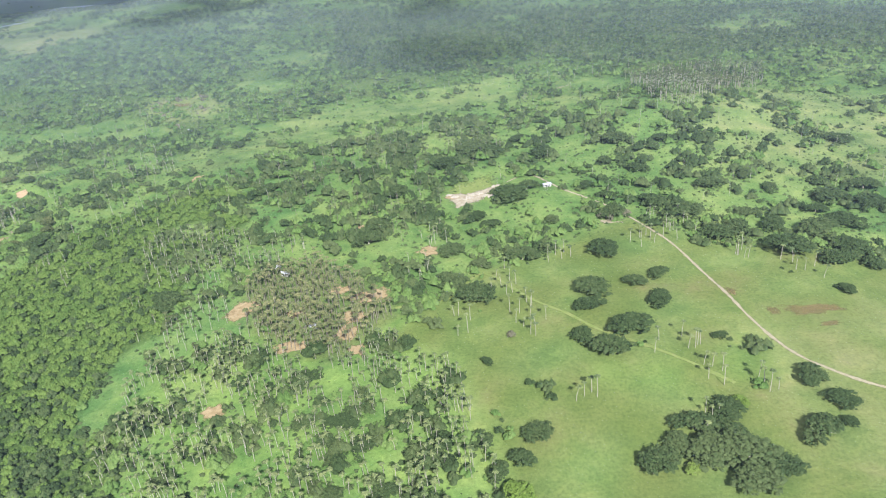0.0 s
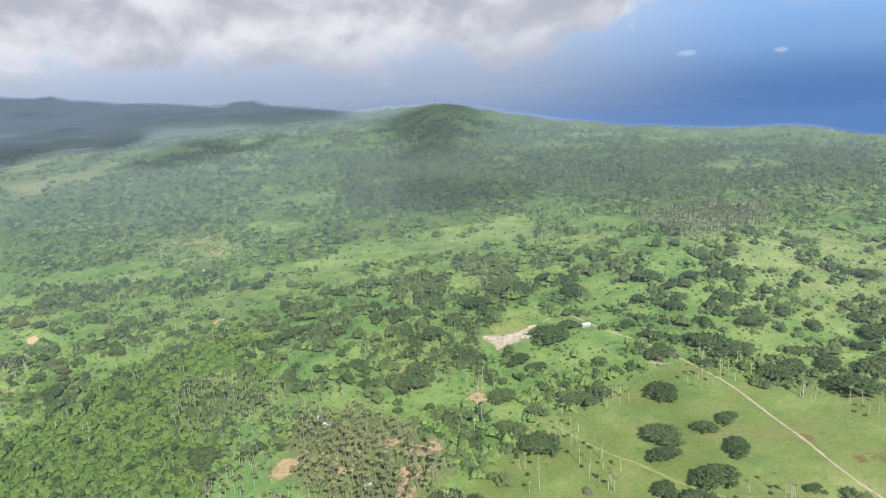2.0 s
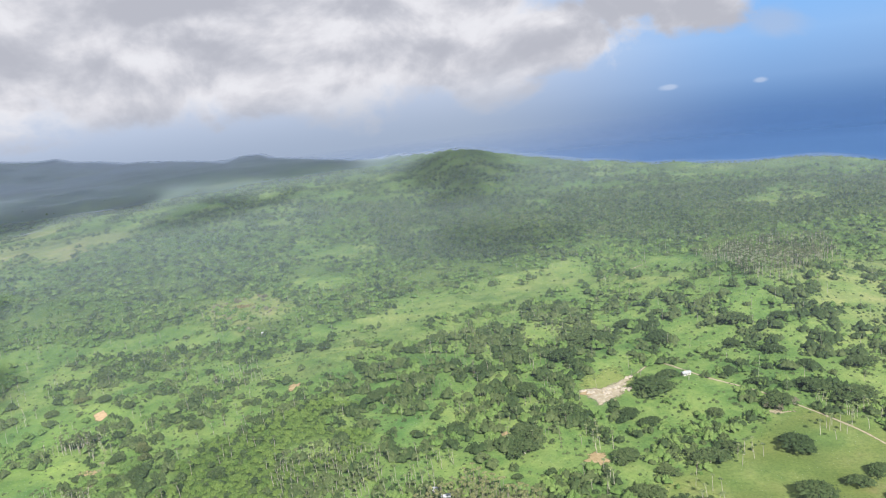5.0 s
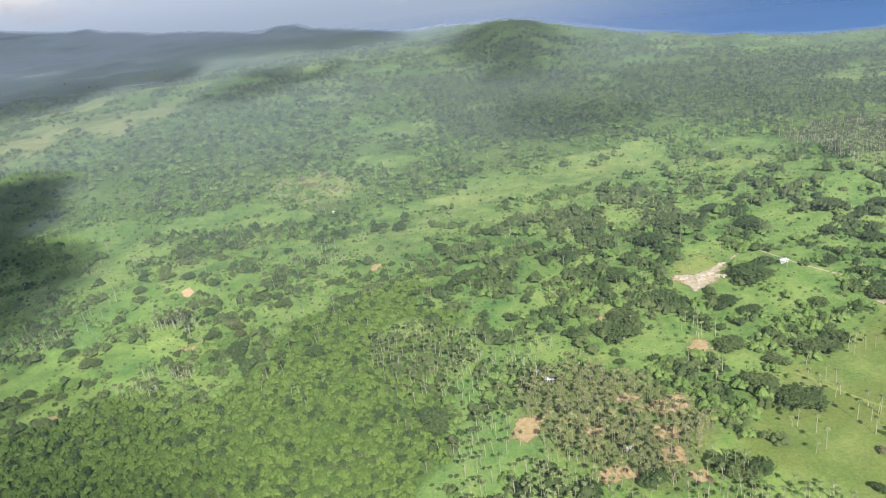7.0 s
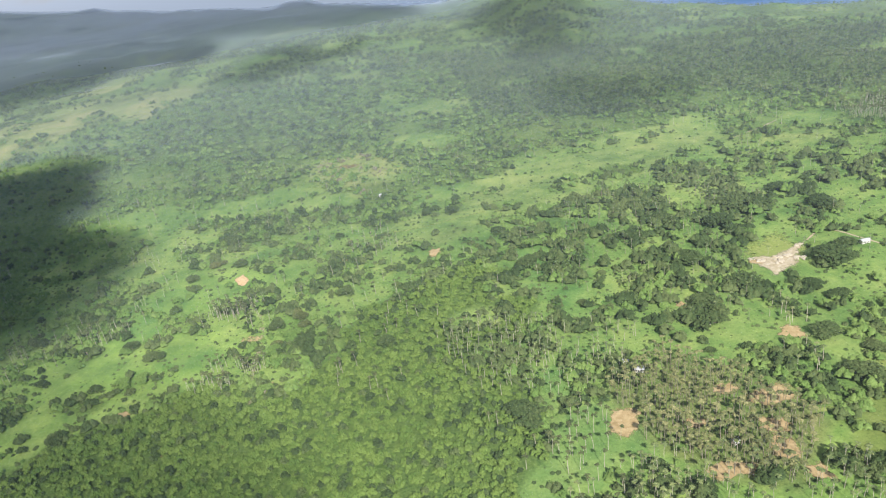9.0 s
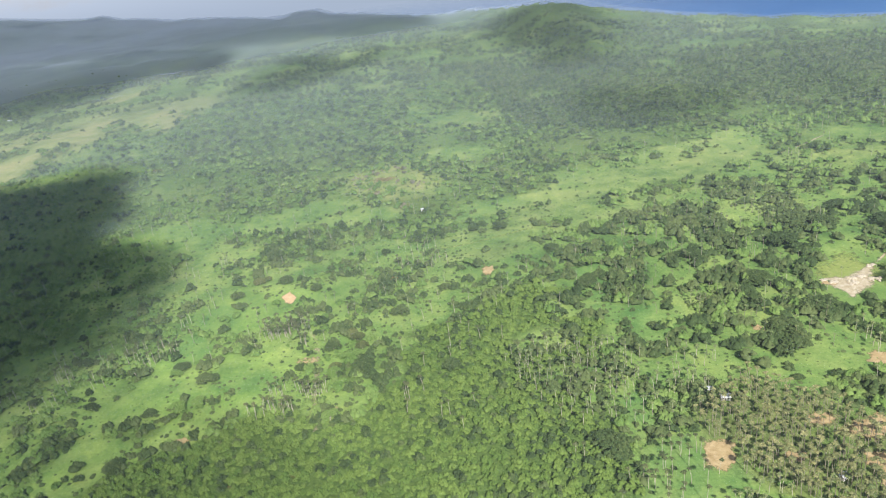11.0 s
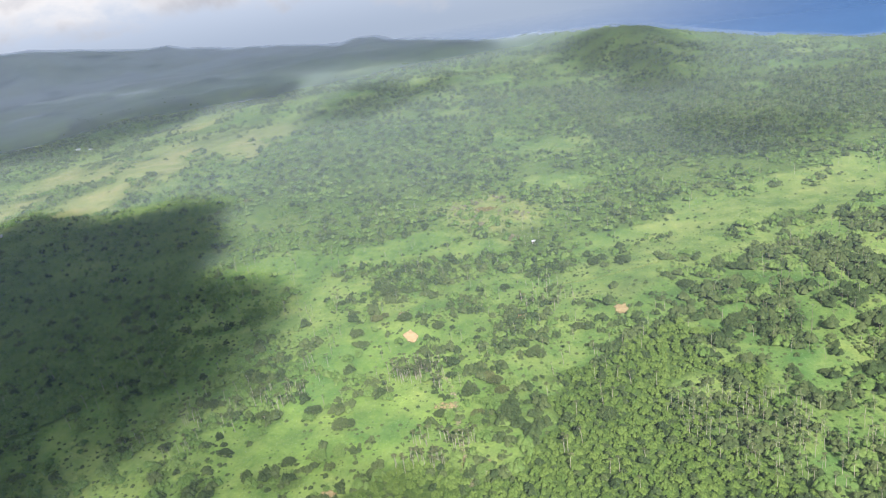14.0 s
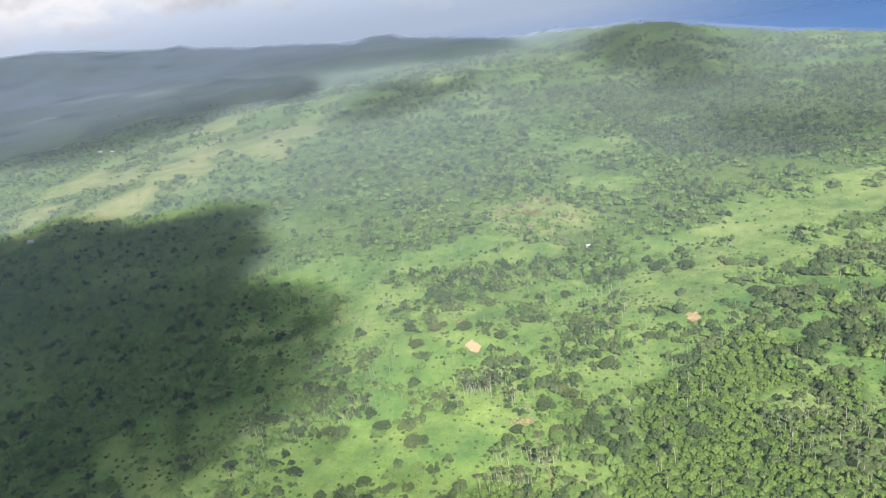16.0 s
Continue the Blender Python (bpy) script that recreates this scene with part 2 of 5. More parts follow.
def turf():
    m, nt, b = stuff("grass")
    pos = where(nt)
    wide, mid, fine = grain(nt, pos, 0.006, 4), grain(nt, pos, 0.035, 5, 0.6), grain(nt, pos, 0.5, 5, 0.65)
    v = calc(nt, "ADD", calc(nt, "MULTIPLY", wide, 0.5), calc(nt, "MULTIPLY", mid, 0.5))
    green = ramp(nt, v, [(0.38, (0.084, 0.160, 0.044)), (0.46, (0.132, 0.222, 0.058)), (0.53, (0.180, 0.266, 0.073)), (0.62, (0.252, 0.320, 0.096))])
    tuft = ramp(nt, fine, [(0.25, (0.45, 0.52, 0.45)), (0.5, (1.05, 1.05, 1.05)), (0.75, (1.45, 1.4, 1.35))])
    patch = grain(nt, pos, 0.11, 5, 0.62, 0.6)
    patches = ramp(nt, patch, [(0.30, (0.72, 0.82, 0.80)), (0.46, (0.97, 0.98, 0.97)), (0.56, (1.05, 1.04, 1.0)), (0.72, (1.30, 1.20, 1.10))])
    dry = nt.nodes.new("ShaderNodeAttribute")
    dry.attribute_name = "dry"
    lush = nt.nodes.new("ShaderNodeAttribute")
    lush.attribute_name = "lush"
    grazed = nt.nodes.new("ShaderNodeAttribute")
    grazed.attribute_name = "grazed"
    green = blend(nt, grazed.outputs["Fac"], green, ramp(nt, mid, [(0.3, (0.120, 0.170, 0.038)), (0.5, (0.148, 0.193, 0.046)), (0.62, (0.172, 0.205, 0.056)), (0.75, (0.200, 0.205, 0.070))]))
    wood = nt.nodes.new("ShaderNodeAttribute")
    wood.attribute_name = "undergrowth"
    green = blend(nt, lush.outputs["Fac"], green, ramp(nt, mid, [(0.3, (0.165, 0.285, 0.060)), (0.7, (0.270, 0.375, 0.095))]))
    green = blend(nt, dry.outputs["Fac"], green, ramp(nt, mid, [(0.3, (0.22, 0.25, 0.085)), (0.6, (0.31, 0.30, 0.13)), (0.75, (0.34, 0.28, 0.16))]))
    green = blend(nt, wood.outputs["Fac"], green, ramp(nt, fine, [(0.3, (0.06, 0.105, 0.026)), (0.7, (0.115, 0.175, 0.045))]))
    emerald = nt.nodes.new("ShaderNodeAttribute")
    emerald.attribute_name = "emerald"
    green = blend(nt, emerald.outputs["Fac"], green, ramp(nt, mid, [(0.3, (0.072, 0.172, 0.048)), (0.7, (0.112, 0.228, 0.064))]))
    green = blend(nt, calc(nt, "MULTIPLY_ADD", grazed.outputs["Fac"], -0.55, 0.8), green, patches, "MULTIPLY")
    green = blend(nt, 0.55, green, tuft, "MULTIPLY")
    nt.links.new(green, b.inputs["Base Color"])
    relief(nt, b, fine, 0.8, 0.6)
    return m


TURF = turf()


def sea_water():
    m, nt, b = stuff("sea", 0.5)
    pos = where(nt)
    nt.links.new(ramp(nt, grain(nt, pos, 0.002, 3), [(0.3, (0.062, 0.132, 0.270)), (0.7, (0.072, 0.148, 0.292))]), b.inputs["Base Color"])
    b.inputs["Specular IOR Level"].default_value = 0.05
    edge = nt.nodes.new("ShaderNodeAttribute")
    edge.attribute_name = "sea_opacity"
    nt.links.new(edge.outputs["Fac"], b.inputs["Alpha"])
    relief(nt, b, grain(nt, pos, 0.06, 5), 0.5, 2.0)
    return m


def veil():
    """A see-through pale blue sheet that imitates haze, lit as if level throughout."""
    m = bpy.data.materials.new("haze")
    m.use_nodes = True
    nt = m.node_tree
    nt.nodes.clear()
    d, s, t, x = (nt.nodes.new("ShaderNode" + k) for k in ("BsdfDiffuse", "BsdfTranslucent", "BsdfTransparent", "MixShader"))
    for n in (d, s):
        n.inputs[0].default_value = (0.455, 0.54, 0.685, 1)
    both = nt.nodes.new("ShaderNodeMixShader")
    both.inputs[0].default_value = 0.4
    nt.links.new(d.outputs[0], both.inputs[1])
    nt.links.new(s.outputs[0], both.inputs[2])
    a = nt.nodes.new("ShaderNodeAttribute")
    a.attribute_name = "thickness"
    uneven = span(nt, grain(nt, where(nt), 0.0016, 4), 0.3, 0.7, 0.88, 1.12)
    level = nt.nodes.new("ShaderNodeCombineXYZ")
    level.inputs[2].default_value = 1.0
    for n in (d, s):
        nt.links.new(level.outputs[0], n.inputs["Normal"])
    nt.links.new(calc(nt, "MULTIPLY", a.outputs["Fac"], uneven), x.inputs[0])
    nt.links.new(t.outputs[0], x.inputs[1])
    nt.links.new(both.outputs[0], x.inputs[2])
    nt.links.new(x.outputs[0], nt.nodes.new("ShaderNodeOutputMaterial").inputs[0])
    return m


HAZE = veil()


def cloud_stuff(name, thin):
    """Sunlit cloud, through which part of the light passes."""
    m = bpy.data.materials.new(name)
    m.use_nodes = True
    nt = m.node_tree
    nt.nodes.clear()
    d, t, x = (nt.nodes.new("ShaderNode" + k) for k in ("BsdfDiffuse", "BsdfTransparent", "MixShader"))
    nt.links.new(ramp(nt, grain(nt, where(nt), 0.01, 4), [(0.3, (0.85, 0.85, 0.86)), (0.7, (0.93, 0.93, 0.93))]), d.inputs[0])
    depth = nt.nodes.new("ShaderNodeAttribute")
    depth.attribute_name = "depth"
    nt.links.new(calc(nt, "MULTIPLY", depth.outputs["Fac"], 1 - thin), x.inputs[0])
    nt.links.new(t.outputs[0], x.inputs[1])
    nt.links.new(d.outputs[0], x.inputs[2])
    nt.links.new(x.outputs[0], nt.nodes.new("ShaderNodeOutputMaterial").inputs[0])
    return m


CLOUD_WISP = cloud_stuff("wisp_of_cloud", 0.82)
CLOUD, CLOUD_FAR, CLOUD_THIN = cloud_stuff("cloud", 0.065), cloud_stuff("far_cloud", 0.58), cloud_stuff("thin_cloud", 0.72)
# ---- the lie of the land ----
CENTRE = (-200.0, 90.0)
# skyline ridge: bearing from CENTRE (degrees, clockwise from +y), distance, height
RIDGE = [
    (-130, 2400, 20), (-60, 4450, 310), (-34, 4450, 262), (-29, 4450, 196), (-27, 4450, 168), (-25.4, 4450, 170), (-24, 4400, 134), (-22.8, 4340, 131), (-21.5, 4281, 108), (-17.5, 4012, 92), (-13.6, 3785, 61),
    (-12.4, 3732, 86), (-11.0, 3649, 86), (-10.2, 3595, 64), (-7, 3353, 53), (-4.3, 3174, 40), (-2, 3003, 43), (-0.1, 2859, 60), (1.9, 2595, 76), (3.3, 2418, 94), (4.8, 2269, 110), (6.3, 2148, 117),
    (7.4, 2142, 109), (8.5, 2133, 91), (11.6, 2156, 67), (13.8, 2177, 50), (16, 2196, 36), (20.5, 2002, 38), (26.7, 1960, 31), (30.7, 1987, 30), (32, 1990, 34), (36, 1985, 10), (60, 1900, -4), (130, 1500, -8),
]
SEA = -12.0


def ripple(x, y, wave, seed):
    """Smooth hills and hollows between -1 and 1, by sines that do not repeat."""
    k, z = 2 * math.pi / wave, 0.0
    for i in range(5):
        a = seed * 1.7 + i * 2.399
        w = k * (0.7 + 0.23 * i)
        z = z + np.sin(w * (x * math.cos(a) + y * math.sin(a)) + 3.1 * i + seed * 5.3 + 1.3 * np.sin(0.37 * w * (y * math.cos(a) - x * math.sin(a)) + i))
    return z / 5 * 1.6


def mound(x, y, cx, cy, r, h):
    return h * np.exp(-((x - cx) ** 2 + (y - cy) ** 2) / (r * r))


def land(x, y):
    """The ground's height."""
    x, y = np.asarray(x, float), np.asarray(y, float)
    dx, dy = x - CENTRE[0], y - CENTRE[1]
    r, b = np.hypot(dx, dy), np.degrees(np.arctan2(dx, dy))
    table = np.array(RIDGE)
    d, h = np.interp(b, table[:, 0], table[:, 1]), np.interp(b, table[:, 0], table[:, 2])
    far = np.clip((r - 900) / 1200, 0, 1)
    z = 4 + 0.0235 * np.clip(y, -200, 3000) + mound(x, y, 150, 350, 230, 8) + mound(x, y, 250, 840, 130, 26) + mound(x, y, -1000, 1350, 380, 22)
    z = z + 2.0 * ripple(x, y, 170, 1) * np.clip((r - 250) / 300, 0, 1) + far * (7 * ripple(x, y, 420, 2) + 4 * ripple(x, y, 190, 3))
    width = np.where(r < d, 420, 300)
    crest = np.exp(-((r - d) / width) ** 2)
    z = z * (1 - crest) + (h + 3 * ripple(x, y, 150, 4)) * crest
    fall = np.clip((r - d - 15) / 240, 0, 1)
    fall = fall * fall * (3 - 2 * fall)
    return z * (1 - fall) + (SEA - 25) * fall


# ---- mesh helpers ----
def mesh_of(name, verts, faces, material, smooth=True):
    """A mesh from arrays: verts (n, 3), faces (m, 3) or (m, 4)."""
    verts, faces = np.asarray(verts, np.float32), np.asarray(faces, np.int32)
    me, k = bpy.data.meshes.new(name), faces.shape[1]
    me.vertices.add(len(verts))
    me.vertices.foreach_set("co", verts.ravel())
    me.loops.add(faces.size)
    me.loops.foreach_set("vertex_index", faces.ravel())
    me.polygons.add(len(faces))
    me.polygons.foreach_set("loop_start", np.arange(0, faces.size, k, dtype=np.int32))
    me.polygons.foreach_set("use_smooth", np.full(len(faces), smooth))
    me.update(calc_edges=True)
    me.materials.append(material)
    return me


def part(name, bm, material, parent, label=""):
    me = bpy.data.meshes.new(name)
    bm.to_mesh(me)
    bm.free()
    me.materials.append(material)
    ob = new(name, me)
    ob.parent = parent
    return tagged(ob, label)


def number(me, name, values):
    a = me.attributes.new(name, "FLOAT", "POINT")
    a.data.foreach_set("value", np.asarray(values, np.float32).ravel())


def inside(x, y, poly):
    """Which of the points lie in a polygon."""
    hit = np.zeros(np.shape(x), bool)
    for (ax, ay), (bx, by) in zip(poly, poly[1:] + poly[:1]):
        if ay != by:
            hit ^= ((ay > y) != (by > y)) & (x < (bx - ax) * (y - ay) / (by - ay) + ax)
    return hit


def near(x, y, poly, soft):
    """1 inside a polygon, falling to 0 within soft metres outside it."""
    best = np.full(np.shape(x), 1e9)
    for (ax, ay), (bx, by) in zip(poly, poly[1:] + poly[:1]):
        ux, uy = bx - ax, by - ay
        s = np.clip(((x - ax) * ux + (y - ay) * uy) / (ux * ux + uy * uy + 1e-9), 0, 1)
        best = np.minimum(best, np.hypot(x - ax - s * ux, y - ay - s * uy))
    return np.where(inside(x, y, poly), 1.0, np.clip(1 - best / soft, 0, 1))


G = (1 + 5 ** 0.5) / 2
ICO_V = np.array([(-1, G, 0), (1, G, 0), (-1, -G, 0), (1, -G, 0), (0, -1, G), (0, 1, G), (0, -1, -G), (0, 1, -G), (G, 0, -1), (G, 0, 1), (-G, 0, -1), (-G, 0, 1)]) / math.hypot(1, G)
ICO_F = np.array([int(c, 12) for c in "0b5" "051" "017" "07a" "0ab" "159" "5b4" "ba2" "a76" "718" "394" "342" "326" "368" "389" "495" "24b" "62a" "867" "981"]).reshape(-1, 3)


# a low tuft of leaves, open below
TUFT_V = np.array([(0, 0, 0.85)] + [(1.08 * math.cos(i * 1.2566), 1.08 * math.sin(i * 1.2566), -0.62) for i in range(5)])
TUFT_F = np.array([(0, 1 + i, 1 + (i + 1) % 5) for i in range(5)])


def blobs(centres, radii, flat, rng, rough=0.28, small=False):
    """Rough little clumps, one island each; small ones have fewer faces."""
    n, (form, faces) = len(centres), (TUFT_V, TUFT_F) if small else (ICO_V, ICO_F)
    v = form[None] * (1 + rough * (rng.random((n, len(form), 1)) * 2 - 1)) * radii[:, None, None]
    if small:
        a = rng.uniform(0, 2 * math.pi, (n, 1))
        v = np.stack((v[..., 0] * np.cos(a) - v[..., 1] * np.sin(a), v[..., 0] * np.sin(a) + v[..., 1] * np.cos(a), v[..., 2]), -1)
    v = v * np.array((1, 1, flat)) + centres[:, None, :]
    return v.reshape(-1, 3), (faces[None] + len(form) * np.arange(n)[:, None, None]).reshape(-1, 3)


def sprays(centres, reach, size, rng):
    """Loose sprays of leaves round some centres."""
    n = len(centres)
    way = rng.normal(size=(n, 3))
    way /= np.linalg.norm(way, axis=1)[:, None]
    way[:, 2] = np.abs(way[:, 2])
    at = centres + way * reach[:, None]
    return (at[:, None, :] + rng.normal(size=(n, 3, 3)) * size[:, None, None]).reshape(-1, 3), np.arange(n * 3).reshape(-1, 3)


def joined(parts):
    v, f, k = [], [], 0
    for a, b in parts:
        v.append(a), f.append(b + k)
        k += len(a)
    return np.concatenate(v), np.concatenate(f)


# ---- regions of the plan ----
PASTURE = [(-50, 407), (14, 483), (59, 496), (139, 557), (189, 504), (330, 460), (420, 300), (430, -160), (60, -190), (30, 20), (24, 120), (14, 261), (10, 301), (-14, 371)]
COPRA_GROVE = [(-176, 495), (-127, 533), (-84, 489), (-54, 437), (-76, 412), (-93, 388), (-130, 405), (-167, 444)]
PALM_SLOPE = [(-226, 397), (-155, 429), (-52, 407), (-14, 371), (-1, 331), (9, 293), (13, 130), (-90, 60), (-187, 120), (-220, 336)]
FOREST_EAST = [(-385, 610), (-297, 584), (-226, 493), (-213, 442), (-231, 392), (-219, 325), (-190, 60), (-240, -170), (-480, -120), (-430, 100), (-412, 500)]
FOREST_WEST = [(-592, 480), (-566, 510), (-539, 517), (-517, 526), (-495, 539), (-482, 551), (-454, 549), (-432, 527), (-411, 524), (-396, 541), (-394, 578), (-388, 615), (-374, 642), (-343, 650), (-313, 657), (-300, 684), (-272, 702), (-244, 716), (-200, 640), (-239, 556), (-262, 489), (-246, 380), (-560, 380)]
THICKET = [(-208, 759), (-133, 840), (6, 870), (57, 794), (-10, 704), (-32, 595), (-51, 551), (-90, 548), (-140, 616), (-176, 632)]
PALM_BAND = [(-302, 584), (-265, 613), (-192, 586), (-132, 566), (-159, 502), (-226, 493), (-269, 525)]
LONG_FIELD = [(-350, 800), (-319, 783), (-285, 761), (-226, 816), (-122, 861), (-37, 896), (74, 1004), (45, 1048), (-125, 977), (-196, 971), (-277, 883), (-340, 831)]
HILLSIDE = [(289, 816), (415, 878), (520, 830), (420, 636), (329, 651), (295, 705)]
HILL_GROVE = [(240, 1014), (342, 1060), (441, 1040), (406, 942), (296, 838), (256, 793), (230, 842)]
FAR_PALMS = [(-278, 1754), (249, 1624), (858, 1468), (648, 1090), (479, 1126), (256, 1103), (95, 1252), (-22, 1132), (-197, 1225)]
OPEN_SCATTER = [(94, 833), (194, 826), (281, 789), (329, 651), (283, 568), (221, 600), (160, 626), (107, 692)]
GREEN_WEST = [(-760, 480), (-690, 600), (-638, 642), (-558, 681), (-552, 725), (-479, 750), (-432, 698), (-449, 654), (-426, 583), (-410, 535), (-600, 500)]
GREEN_MIDDLE = [(-501, 719), (-555, 765), (-608, 824), (-664, 862), (-734, 931), (-682, 949), (-576, 862), (-467, 786)]
YELLOW_LAND = [(-1325, 1357), (-1337, 1551), (-1287, 1728), (-1044, 1593), (-978, 1355), (-1062, 1281), (-1152, 1209), (-1204, 1182)]
YELLOW_FIELDS = [[(-1133, 1245), (-1141, 1335), (-1103, 1424), (-1161, 1733), (-1052, 1642), (-995, 1439), (-1024, 1316), (-1036, 1245), (-1085, 1240)],
                 [(-1242, 1228), (-1312, 1460), (-1323, 1584), (-1355, 1802), (-1219, 1628), (-1132, 1413), (-1237, 1483), (-1233, 1388), (-1260, 1336)],
                 [(-989, 1675), (-934, 1693), (-859, 1574), (-853, 1462), (-918, 1504)], [(-1196, 2119), (-1135, 2086), (-1099, 1885), (-1229, 1940), (-1265, 1874)]]
# hedges and clumps on and between those fields
FIELD_TREES = [(-1219, 1267, 18, 16), (-1194, 1295, 18, 18), (-1171, 1330, 18, 22), (-1143, 1373, 17, 24), (-1120, 1412, 16, 22), (-1028, 1379, 22, 38), (-1011, 1283, 26, 28), (-1256, 1438, 45, 36), (-1255, 1688, 50, 60), (-1131, 1624, 9, 14), (-1373, 1412, 40, 25)]
YELLOW_SLOPE = [(-1124, 1754), (-1001, 1824), (-838, 1806), (-875, 1646), (-967, 1584)]
MIDDLE_WOODS = [(-760, 930), (-480, 880), (-250, 1010), (40, 1090), (60, 1500), (-250, 1750), (-800, 1500)]
GREY_SCRUB = [(-473, 1091), (-395, 1110), (-346, 1021), (-373, 927), (-446, 1018)]
# bushy west land; dense cover keeps it darker under the cloud's shade
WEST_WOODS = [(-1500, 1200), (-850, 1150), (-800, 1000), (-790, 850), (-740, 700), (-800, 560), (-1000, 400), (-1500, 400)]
GLADES = [[(-225, 373), (-216, 403), (-190, 400), (-190, 355)], [(-215, 428), (-191, 460), (-158, 435), (-179, 411)],
          [(-81, 356), (-70, 384), (-43, 381), (-42, 358), (-68, 335)], [(-87, 434), (-54, 437), (-41, 413), (-76, 412)]]
EARTH_SPOTS = [(-33, 531, 12, 12), (-75, 467, 17, 13), (-172, 459, 13, 16), (-122, 408, 18, 9), (-88, 420, 9, 14), (-78, 398, 8, 8), (-85, 440, 13, 8), (-160, 343, 8, 10), (-100, 480, 9, 9), (-130, 450, 8, 6),
               (-293, 743, 8, 12), (-532, 532, 6, 5), (-95, 590, 4, 8)]
FAINT_SPOTS = [(-455, 624, 14, 8), (-386, 748, 14, 11), (-503, 783, 8, 9), (-531, 780, 5, 10), (-433, 550, 14, 10), (-442, 487, 5, 6), (-484, 480, 6, 5)]


# clearings and thickets in the open country, as ovals of the plan: middle, half widths
GRASS_NEAR = [(-46, 551, 15, 19), (-101, 561, 8, 25), (-83, 526, 17, 15), (126, 703, 23, 15), (265, 668, 21, 16), (300, 608, 30, 19), (350, 606, 19, 15), (-537, 729, 33, 28), (-572, 598, 44, 30), (-596, 570, 23, 21),
              (-500, 629, 33, 24), (-441, 743, 39, 17), (-464, 792, 24, 11), (-382, 677, 22, 12), (-344, 713, 27, 11), (-382, 631, 18, 10), (-257, 789, 32, 12), (-325, 775, 22, 20), (-298, 715, 20, 15), (-758, 634, 34, 37)]
GRASS_MIDDLE = [(-6, 1020, 43, 28), (61, 1047, 33, 27), (139, 904, 43, 29), (332, 790, 42, 20), (-266, 852, 53, 40), (-201, 895, 42, 38), (-141, 930, 43, 22), (-31, 1015, 51, 24), (26, 993, 36, 34), (-560, 942, 43, 27),
                (-496, 970, 46, 22), (-593, 853, 42, 31), (-664, 930, 38, 43), (-680, 861, 28, 39), (-608, 787, 31, 23), (-442, 933, 43, 20), (-412, 832, 31, 15)]
GRASS_FAR = [(-311, 1327, 61, 47), (-363, 1437, 31, 32), (-308, 1141, 49, 23), (-1079, 1893, 137, 111), (-929, 1882, 70, 48), (-929, 1650, 86, 49), (30, 1746, 19, 32), (118, 1569, 31, 43),
             (-185, 2167, 51, 102), (-138, 1436, 32, 21), (-201, 1911, 72, 60), (536, 1340, 60, 40), (610, 1420, 70, 30), (-420, 2000, 90, 60)]
TREES_NEAR = [(17, 774, 36, 40), (-55, 784, 26, 32), (-41, 622, 24, 30), (-82, 567, 23, 24), (256, 771, 21, 30), (240, 659, 15, 18), (-135, 743, 22, 27), (-223, 728, 18, 28), (90, 796, 34, 14), (-152, 788, 30, 41),
              (-98, 750, 37, 29), (-243, 739, 30, 17), (-158, 700, 35, 23), (-384, 747, 15, 13), (-570, 629, 20, 14), (-421, 658, 17, 8), (-389, 591, 15, 17), (-220, 656, 25, 17), (-198, 569, 23, 18), (-152, 508, 14, 14), (-240, 556, 20, 17), (-130, 610, 26, 19), (-122, 540, 14, 18), (-258, 610, 21, 14)]
TREES_FAR = [(474, 1023, 37, 67), (546, 935, 26, 48), (-547, 875, 50, 29), (-574, 1026, 66, 41), (-377, 940, 51, 30), (-264, 958, 38, 23), (-630, 1396, 136, 142), (-678, 1218, 88, 76), (-525, 1170, 65, 68), (-480, 1343, 53, 68),
             (-218, 1319, 60, 52), (-247, 979, 48, 35), (-207, 1072, 37, 27), (-20, 1254, 83, 54), (150, 1395, 105, 158), (131, 1777, 72, 104), (-74, 909, 34, 19), (-7, 879, 21, 31), (-357, 846, 30, 13), (-522, 840, 26, 13)]
WEST_GLADES = [(-592, 601, 30, 21), (-611, 529, 27, 15), (-517, 625, 22, 20), (-536, 715, 28, 30), (-408, 562, 10, 20), (-490, 640, 26, 12)]
WEST_THICKETS = [(-635, 522, 7, 20), (-630, 544, 13, 12), (-568, 548, 14, 8), (-588, 555, 13, 8), (-602, 630, 13, 9), (-651, 632, 12, 12), (-627, 665, 14, 16), (-619, 695, 24, 19), (-605, 666, 10, 10), (-652, 712, 13, 8), (-670, 571, 10, 9),
                 (-415, 599, 17, 14)]
EMERALD_GRASS = [(-200, 681, 11, 52), (-169, 630, 16, 30), (-195, 440, 24, 36), (-231, 364, 14, 31), (-228, 404, 13, 18), (-555, 707, 16, 22), (-497, 598, 22, 12), (-210, 499, 10, 20), (-560, 669, 16, 24)]


def ovals(x, y, places, soft=0.45):
    """1 within any of the ovals, falling to 0 past an uneven rim."""
    wave, best = 0.16 * ripple(x, y, 42, 41), np.zeros(np.shape(x))
    for cx, cy, rx, ry in places:
        best = np.maximum(best, np.clip((1.0 + soft - wave - np.hypot((x - cx) / rx, (y - cy) / ry)) / soft, 0, 1))
    return best


SAND_AT, SAND_EDGE = (-491, 739), [(-500, 741), (-493, 753), (-483, 739), (-487, 726), (-494, 731)]
QUARRY_AT = (3, 640)
QUARRY_EDGE = [(-20, 653), (-11, 657), (8, 655), (28, 665), (45, 676), (54, 680), (44, 668), (31, 650), (26, 638), (13, 625), (2, 622), (-7, 611), (-12, 612), (-13, 624), (-17, 639)]


